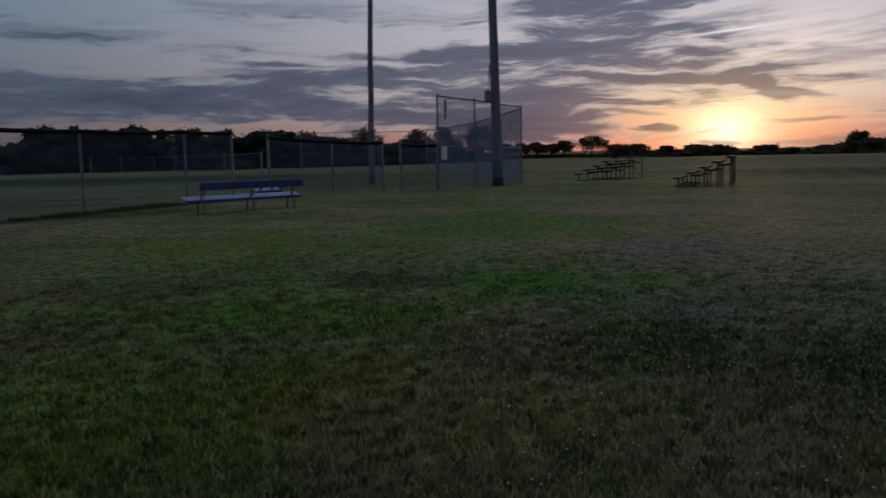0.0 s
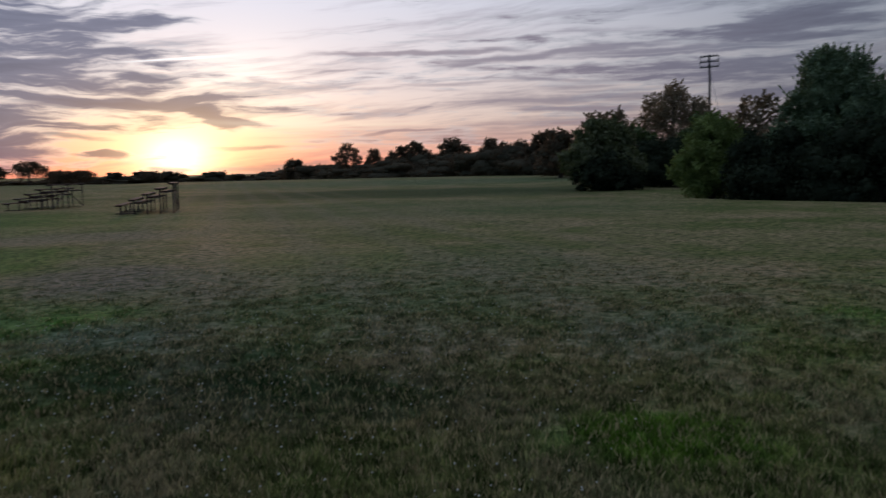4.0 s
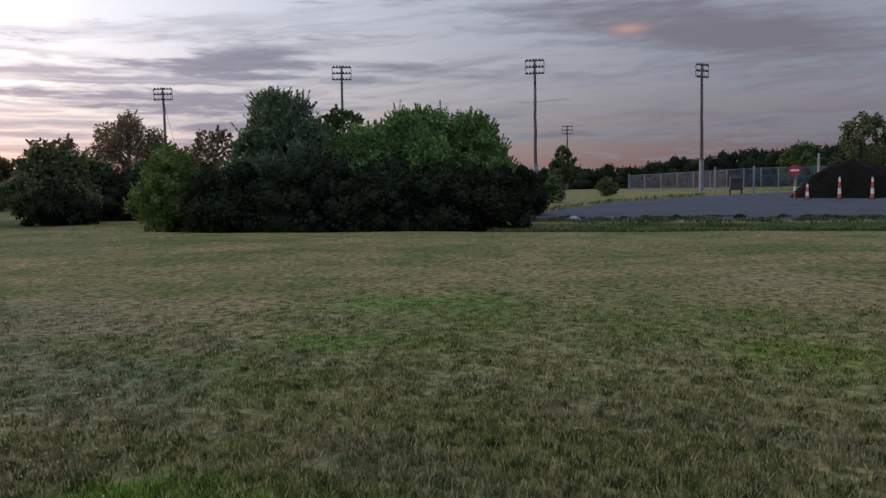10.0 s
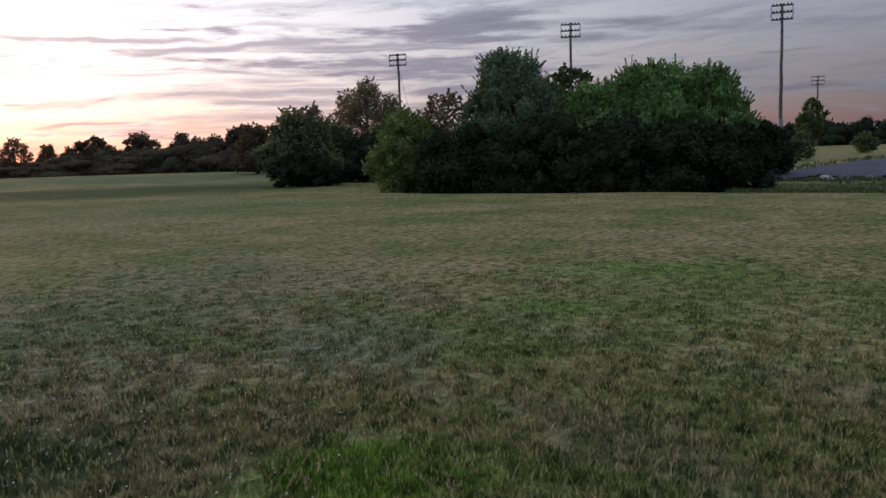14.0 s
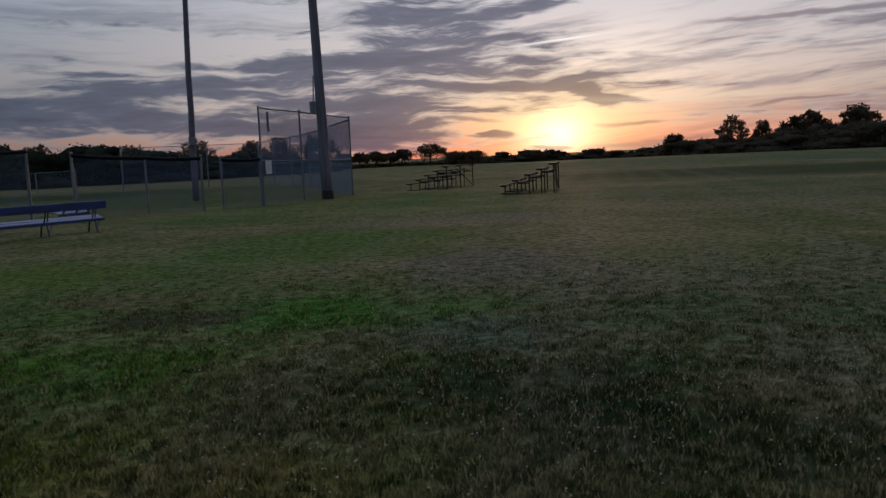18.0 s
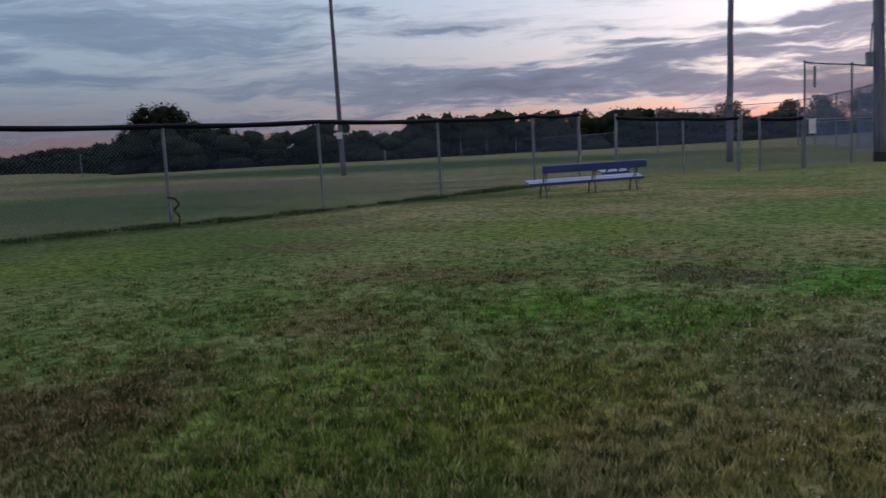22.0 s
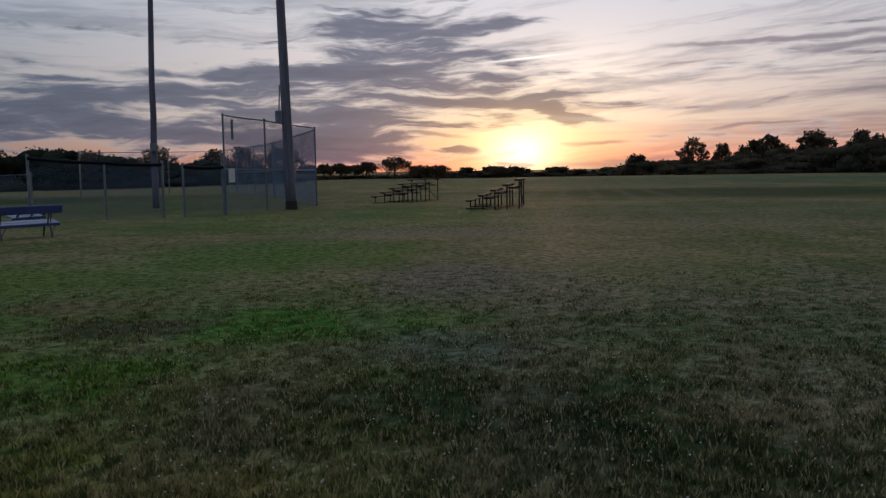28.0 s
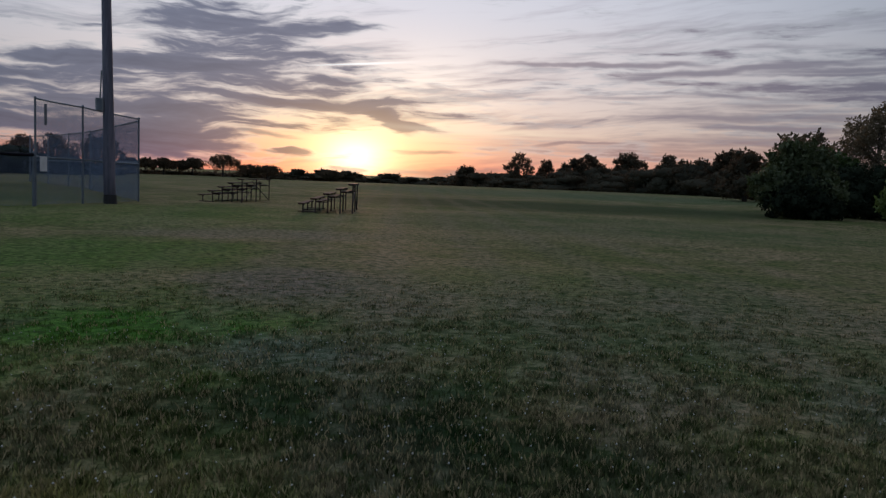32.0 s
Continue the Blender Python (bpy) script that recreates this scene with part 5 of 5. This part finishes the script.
tree("low_shrub", 79.3, 45.0, 2.6, 3.6, "low dark shrub beside the gravel lot", 15, 0.15, 12750, leaf_shade, 0.0, group=shrub, category="shrub")
# low row that carries the base shade of the tall shrubs in its leaf colour
tree("low_shrub", 66.2, 35.6, 3.2, 5.4, "low shrub under the taller ones, shade put into its leaves", 16, 0.15, 14025, leaf_shade, 0.0, group=shrub, category="shrub")
tree("low_shrub", 70.6, 34.8, 2.9, 5.2, "low shrub under the taller ones, shade put into its leaves", 17, 0.15, 14025, leaf_shade, 0.0, group=shrub, category="shrub")
tree("low_shrub", 75.0, 34.3, 2.6, 4.6, "low shrub under the taller ones, shade put into its leaves", 18, 0.15, 14025, leaf_shade, 0.0, group=shrub, category="shrub")
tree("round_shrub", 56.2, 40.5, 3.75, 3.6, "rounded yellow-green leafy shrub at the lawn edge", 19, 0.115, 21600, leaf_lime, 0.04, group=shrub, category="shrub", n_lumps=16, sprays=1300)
tree("low_shrub", 60.4, 37.6, 2.9, 5.0, "low shrub under the taller ones, shade put into its leaves", 20, 0.15, 14025, leaf_shade, 0.0, group=shrub, category="shrub")
tree("round_shrub", 48.9, 51.5, 4.2, 4.8, "rounded dusky green shrub on the open grass", 21, 0.22, 8500, leaf_olive, 0.04, group=shrub, category="shrub", n_lumps=16, sprays=260)
tree("young_tree", 53.5, 78.0, 8.8, 7.4, "open-crowned tree behind the shrubs, sky through its leaves", 22, 0.20, 15000, leaf_dusk, 0.10, airy=0.35, n_lumps=24, sprays=260)
tree("young_tree", 58.9, 62.0, 6.0, 5.0, "sparse tree with sky showing through its crown", 23, 0.26, 2200, leaf_dusk, 0.25, airy=0.7, sprays=160)
tree("young_tree", 49.2, 62.0, 5.3, 5.0, "open tree with sunset russet put into its leaves, behind a rounded shrub", 28, 0.24, 3000, leaf_dusk, 0.2, airy=0.4, sprays=160)
tree("young_tree", 67.3, 60.0, 7.6, 4.2, "dark tree rising behind the shrubs", 24, 0.30, 2200, leaf_deep, 0.2, airy=0.4, sprays=160)
tree("young_tree", 55.6, 70.0, 5.6, 5.0, "dark tree standing behind the shrubs", 25, 0.30, 2600, leaf_deep, 0.1)
tree("young_tree", 51.0, 74.0, 4.7, 5.2, "dark tree standing behind the shrubs", 26, 0.30, 2600, leaf_deep, 0.1)
tree("low_shrub", 49.3, 50.2, 2.2, 4.0, "low shrub round the foot of a rounded one, shade put into its leaves", 27, 0.17, 9000, leaf_shade, 0.0, group=shrub, category="shrub")
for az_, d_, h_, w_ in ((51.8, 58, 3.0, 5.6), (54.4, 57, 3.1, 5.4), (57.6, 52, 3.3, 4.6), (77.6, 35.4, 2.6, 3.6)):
    tree("low_shrub", az_, d_, h_, w_, "low dark shrub in the shade behind the lawn edge", round(az_ * 10), 0.17, 7000, leaf_shade, 0.0, group=shrub, category="shrub")
row = "trees along the far side of the grass"
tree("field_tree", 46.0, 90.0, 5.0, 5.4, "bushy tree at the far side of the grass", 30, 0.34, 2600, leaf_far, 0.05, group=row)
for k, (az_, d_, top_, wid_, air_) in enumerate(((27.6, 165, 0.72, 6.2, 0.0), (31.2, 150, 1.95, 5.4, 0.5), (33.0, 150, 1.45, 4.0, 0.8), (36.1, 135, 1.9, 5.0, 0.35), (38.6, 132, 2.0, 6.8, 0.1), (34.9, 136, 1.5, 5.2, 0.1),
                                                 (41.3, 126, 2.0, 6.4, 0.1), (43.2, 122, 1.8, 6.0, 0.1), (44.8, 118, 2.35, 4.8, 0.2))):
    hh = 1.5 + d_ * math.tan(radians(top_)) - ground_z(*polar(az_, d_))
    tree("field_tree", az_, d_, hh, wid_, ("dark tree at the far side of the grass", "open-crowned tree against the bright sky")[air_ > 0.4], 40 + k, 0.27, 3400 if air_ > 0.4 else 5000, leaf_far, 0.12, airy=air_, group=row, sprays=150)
far_ = "trees on the far skyline"
for k, (az_, d_, top_, wid_, air_) in enumerate(((-42.3, 118, 3.35, 11.0, 0.0), (-17.0, 118, 1.75, 6.0, 0.4), (-14.2, 120, 1.7, 6.0, 0.35), (-10.3, 122, 1.6, 5.0, 0.5), (-8.6, 124, 1.6, 5.4, 0.4), (-4.6, 130, 1.75, 6.2, 0.4),
                                                 (-1.0, 135, 1.6, 5.2, 0.4), (1.0, 135, 1.65, 6.4, 0.4), (3.4, 135, 1.75, 7.0, 0.35), (5.2, 175, 0.46, 4.2, 0.6), (6.2, 182, 0.50, 4.4, 0.6), (7.35, 178, 0.52, 4.8, 0.6), (8.3, 186, 0.42, 4.2, 0.6), (9.15, 186, 0.60, 5.2, 0.55), (11.1, 190, 0.85, 7.2, 0.35), (12.9, 200, 0.30, 6.2, 0.4), (14.0, 200, 0.26, 6.4, 0.4), (18.3, 225, 0.10, 6.0, 0.4))):
    hh = 1.5 + d_ * math.tan(radians(top_)) - ground_z(*polar(az_, d_))
    tree("skyline_tree", az_, d_, hh, wid_, "dark tree on the far skyline", 60 + k, 0.27, 3600 if k else 9000, leaf_far if k else leaf_shade, 0.48 if d_ > 170 else 0.14, airy=air_, group=far_, n_lumps=14 if k else 22, sprays=130 if k else 0, shoots=2.0 if k else 0.4)
east_ = "trees beyond the gravel lot"
tree("lot_tree", 82.6, 118, 6.2, 4.0, "small round tree beyond the gravel lot", 80, 0.34, 1800, leaf_deep, 0.15, airy=0.3, group=east_)
tree("lot_tree", 101.2, 108, 8.6, 6.8, "grey-green leafy tree standing behind the soil heap", 81, 0.30, 5200, leaf_olive, 0.12, airy=0.4, group=east_)
tree("lot_tree", 97.9, 125, 6.0, 7.0, "green tree in the far edge of woods", 82, 0.36, 2400, leaf_deep, 0.12, group=east_)
tree("lot_tree", 104.5, 112, 6.5, 6.6, "leafy tree standing behind the soil heap", 83, 0.36, 2600, leaf_deep, 0.1, group=east_)
tree("lot_shrub", 81.9, 62, 2.0, 1.8, "small weedy shrub on the edge of gravel", 84, 0.16, 1400, weed, 0.05, group=east_, category="shrub")
tree("lot_shrub", 85.6, 74, 1.7, 1.9, "small weedy shrub on the edge of gravel", 85, 0.16, 1300, weed, 0.05, group=east_, category="shrub")

woods("far_woods", "dark continuous woods behind the ball field", [(-64, 300, 0.9), (-55, 280, 0.9), (-50, 240, 1.0), (-46, 150, 1.15), (-43.5, 112, 2.0), (-38, 110, 2.25), (-30, 107, 2.25), (-26, 106, 1.95), (-18, 104, 1.95), (-12, 105, 1.8), (-9, 106, 1.55), (-3, 115, 0.95), (1.5, 128, 0.6), (4, 140, -0.3)], 1, 0.36, 110000, mat=leaf_shade)
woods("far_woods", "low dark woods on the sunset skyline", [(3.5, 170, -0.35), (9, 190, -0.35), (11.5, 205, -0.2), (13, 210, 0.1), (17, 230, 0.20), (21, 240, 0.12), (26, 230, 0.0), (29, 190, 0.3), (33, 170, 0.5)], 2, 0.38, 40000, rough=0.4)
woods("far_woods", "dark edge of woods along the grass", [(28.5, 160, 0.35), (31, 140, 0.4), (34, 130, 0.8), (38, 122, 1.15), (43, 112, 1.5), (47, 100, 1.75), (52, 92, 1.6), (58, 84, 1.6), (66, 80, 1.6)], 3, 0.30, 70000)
woods("far_woods", "dark edge of woods beyond the gravel lot", [(79, 170, 1.65), (84, 165, 1.7), (89, 160, 2.0), (94, 155, 2.4), (98, 145, 2.7), (104, 135, 2.9), (125, 130, 3.0)], 4, 0.36, 75000, step=2.3, rough=0.15, mat=leaf_shade)
# woods all round behind the camera
woods("far_woods", "dark woods closing the far side of fields", [(125, 170, 2.2), (160, 190, 2.2), (200, 200, 2.2), (250, 220, 2.0), (296, 300, 1.2)], 5, 1.3, 6000, step=9.0)


# ---- stones and weeds at the lot's edge ----
def broken_edge():
    """A low ragged bank of crumbled dark asphalt along the near edge of the lot."""
    rows, cols = 9, 420
    v = []
    for i in range(cols):
        az = 77.5 + 32.0 * i / (cols - 1)
        lift = noise.fractal(Vector((az * 1.1, 3.0, 0)), 1.0, 2.0, 4)
        for j in range(rows):
            f = j / (rows - 1)
            d = 40.6 + 0.5 * math.sin(az * 1.3) + 2.0 * f
            x, y = polar(az, d)
            n = noise.fractal(Vector((x * 1.6, y * 1.6, 5.0)), 0.9, 2.0, 4)
            h = math.sin(math.pi * f) * max(0.0, 0.06 + 0.10 * lift + 0.12 * n)
            v.append((x, y, ground_z(x, y) + (h if 0 < j < rows - 1 else -0.08)))
    q = [(i * rows + j, i * rows + j + 1, (i + 1) * rows + j + 1, (i + 1) * rows + j) for i in range(cols - 1) for j in range(rows - 1)]
    ob = new("crumbled_bank", mesh_from("crumbled_bank", v, q, mulch))
    tagged(ob, "low ragged bank of crumbled dark asphalt along gravel", "rubble", kind="stuff")


broken_edge()


def boulder(az, dist, size, seed):
    rng = random.Random(seed)
    bm = bmesh.new()
    bmesh.ops.create_icosphere(bm, subdivisions=2, radius=0.5)
    for v in bm.verts:
        n = noise.fractal(v.co * 2.2 + Vector((seed, 0, 0)), 1.0, 2.0, 3)
        v.co = v.co * (1 + 0.35 * n)
        v.co.z = max(v.co.z, -0.28)
    bmesh.ops.scale(bm, vec=(size, size * 0.7, size * 0.55), verts=bm.verts)
    x, y = polar(az, dist)
    ob = part("concrete_rubble", bm, concrete, None)
    ob.matrix_world = pose(x, y, ground_z(x, y) + size * 0.12, 0, 0, rng.random() * 360)
    tagged(ob, "broken pale concrete lump beside the shrubs", "rubble", "rubble at the edge of gravel")


for k, (az_, d_, s_) in enumerate(((78.2, 44.5, 1.0), (77.3, 43.0, 0.7), (79.4, 47.5, 0.9), (78.9, 42.5, 0.6), (80.6, 46.0, 0.55), (83.5, 40.5, 0.6), (86.0, 40.2, 0.5), (77.9, 41.2, 0.8))):
    boulder(az_, d_, s_, k + 1)
stake = thing("marker_stake", pose(*polar(79.9, 47), ground_z(*polar(79.9, 47))), "short orange marker stake beside the rubble", "stake")
part("rod", rodded((0, 0, -0.1), (0, 0, 0.95), 0.045), orange_plastic, stake)
part("cap", rodded((0, 0, 0.95), (0, 0, 1.0), 0.06, 0.03), sign_white, stake)


def blades(rng, x, y, tall, wide, lean=0.5):
    """Grass blades as slim bent kites rooted at the given places."""
    n = len(x)
    a, b = rng.random(n) * 6.283, rng.random(n) * 6.283
    h = tall * (0.55 + 0.75 * rng.random(n))
    w = wide * (0.7 + 0.6 * rng.random(n)) / 2
    z = terrain(x, y) - 0.006
    off = h * lean * rng.random(n) * 1.4
    dx, dy = off * np.cos(b), off * np.sin(b)
    mx, my, mz = x + dx * 0.35, y + dy * 0.35, z + h * 0.5
    v = np.stack([np.stack([x, y, z], -1), np.stack([mx - w * np.cos(a), my - w * np.sin(a), mz], -1),
                  np.stack([x + dx, y + dy, z + h], -1), np.stack([mx + w * np.cos(a), my + w * np.sin(a), mz], -1)], 1)
    return v.reshape(-1, 3)


def scatter(rng, lo, hi, az0, az1, count):
    r = np.sqrt(lo * lo + (hi * hi - lo * lo) * rng.random(count))
    a = np.radians(az0 + (az1 - az0) * rng.random(count))
    return EYE_X + r * np.sin(a), EYE_Y + r * np.cos(a)


def lawn():
    """Short grass in tufts, thinning evenly with distance; sparser on the side of the field behind the start."""
    rng = np.random.default_rng(9)
    out = []

    def spread(count, az0, az1, far):
        r = np.exp(rng.uniform(math.log(2.2), math.log(far), count))
        a = np.radians(rng.uniform(az0, az1, count))
        return r, EYE_X + r * np.sin(a), EYE_Y + r * np.cos(a)

    for count, az0, az1, far in ((640000, -66, 114, 15.0), (90000, 114, 294, 12.0)):
        r, x, y = spread(count, az0, az1, far)
        # tufts: pull most of the blades towards clump centres
        cr, cx, cy = spread(count // 64, az0, az1, far)
        k = rng.integers(0, len(cx), int(count * 0.86))
        n = len(k)
        s = 0.016 + 0.004 * cr[k]
        x[:n], y[:n], r[:n] = cx[k] + rng.normal(size=n) * s, cy[k] + rng.normal(size=n) * s, cr[k]
        keep = rng.random(count) < np.clip((far - r) / (far * 0.6), 0, 1) ** 1.3
        r, x, y = r[keep], x[keep], y[keep]
        out.append(blades(rng, x, y, np.interp(r, (3, 7, 17), (0.068, 0.042, 0.014)), np.clip(0.0095 + 0.0004 * r, 0.010, 0.016), 0.45))
    # the ground underfoot
    x, y = scatter(rng, 0.0, 2.3, 0, 360, 90000)
    out.append(blades(rng, x, y, 0.07, 0.012, 0.45))
    v = np.concatenate(out)
    me = mesh_arrays("grass", v, np.arange(len(v)), 4, turf_blade)
    tagged(new("grass", me), "short mown grass, part dry and part green", "grass", kind="stuff")


lawn()


def rough_grass():
    """Longer grass: along the fence and on the bank of the lot."""
    rng = np.random.default_rng(10)
    out = []
    for (x0, y0), (x1, y1) in zip(FENCE_LINE, FENCE_LINE[1:]):
        ln = math.hypot(x1 - x0, y1 - y0)
        n = int(ln * 420)
        # clumps of weeds the mower cannot reach, some large, some small
        nc = int(ln * 3)
        cf, cs = rng.random(nc), 0.06 + 0.22 * rng.random(nc) ** 2
        k = rng.choice(nc, size=n, p=cs / cs.sum())
        f, side = cf[k] + rng.normal(size=n) * cs[k] / ln, rng.normal(size=n) * cs[k] * 1.1 + 0.12
        out.append(blades(rng, x0 + (x1 - x0) * f + (y1 - y0) / ln * side, y0 + (y1 - y0) * f - (x1 - x0) / ln * side, 0.05 + 0.24 * cs[k], 0.022, 0.9))
    n = 30000
    y = -34 + 41 * rng.random(n)
    x = 31.2 + 6.5 * rng.random(n) ** 1.2 + 0.5 * np.sin(y * 0.8)
    keep = np.sin(x * 1.9 + 2 * np.sin(y * 0.6)) * np.sin(y * 1.1 + 1.5 * np.sin(x * 1.3)) + rng.normal(size=n) * 0.3 > 0.25
    out.append(blades(rng, x[keep], y[keep], 0.16, 0.045, 0.6))
    n = 9000
    x, y = scatter(rng, 37.5, 40.5, 76, 112, n)
    keep = np.sin(x * 2.3 + 2 * np.sin(y * 0.9)) * np.sin(y * 1.4) + rng.normal(size=n) * 0.25 > 0.3
    out.append(blades(rng, x[keep], y[keep], 0.22, 0.05, 0.6))
    x, y = scatter(rng, 44, 76, 79, 92, 4500)
    edge = np.interp(np.degrees(np.arctan2(x - EYE_X, y - EYE_Y)), (76.5, 79, 82, 87.5, 92), (42.5, 44.5, 50, 63.5, 71))
    keep = np.abs(np.hypot(x - EYE_X, y - EYE_Y) - edge) < 1.6
    out.append(blades(rng, x[keep], y[keep], 0.3, 0.07, 0.7))
    v = np.concatenate(out)
    me = mesh_arrays("rough_grass", v, np.arange(len(v)), 4, weed)
    tagged(new("rough_grass", me), "longer weedy grass along fences and gravel", "grass", kind="stuff")


rough_grass()


def clover():
    rng = np.random.default_rng(12)
    x, y = scatter(rng, 3.0, 8.5, -6, 54, 800)
    unit = np.array([(1, 0, 0), (-1, 0, 0), (0, 1, 0), (0, -1, 0), (0, 0, 1), (0, 0, -1)], float)
    tri = np.array([(0, 2, 4), (2, 1, 4), (1, 3, 4), (3, 0, 4), (2, 0, 5), (1, 2, 5), (3, 1, 5), (0, 3, 5)])
    r = 0.0045 + 0.0035 * rng.random(len(x))
    c = np.stack([x, y, terrain(x, y) + 0.05 + 0.03 * rng.random(len(x))], -1)
    v = (c[:, None] + unit[None] * r[:, None, None]).reshape(-1, 3)
    q = (tri[None] + 6 * np.arange(len(x))[:, None, None]).reshape(-1, 3)
    tagged(new("clover_heads", mesh_arrays("clover_heads", v, q, 3, clover_white)), "tiny white clover heads scattered in the grass", "clover", kind="stuff")


clover()
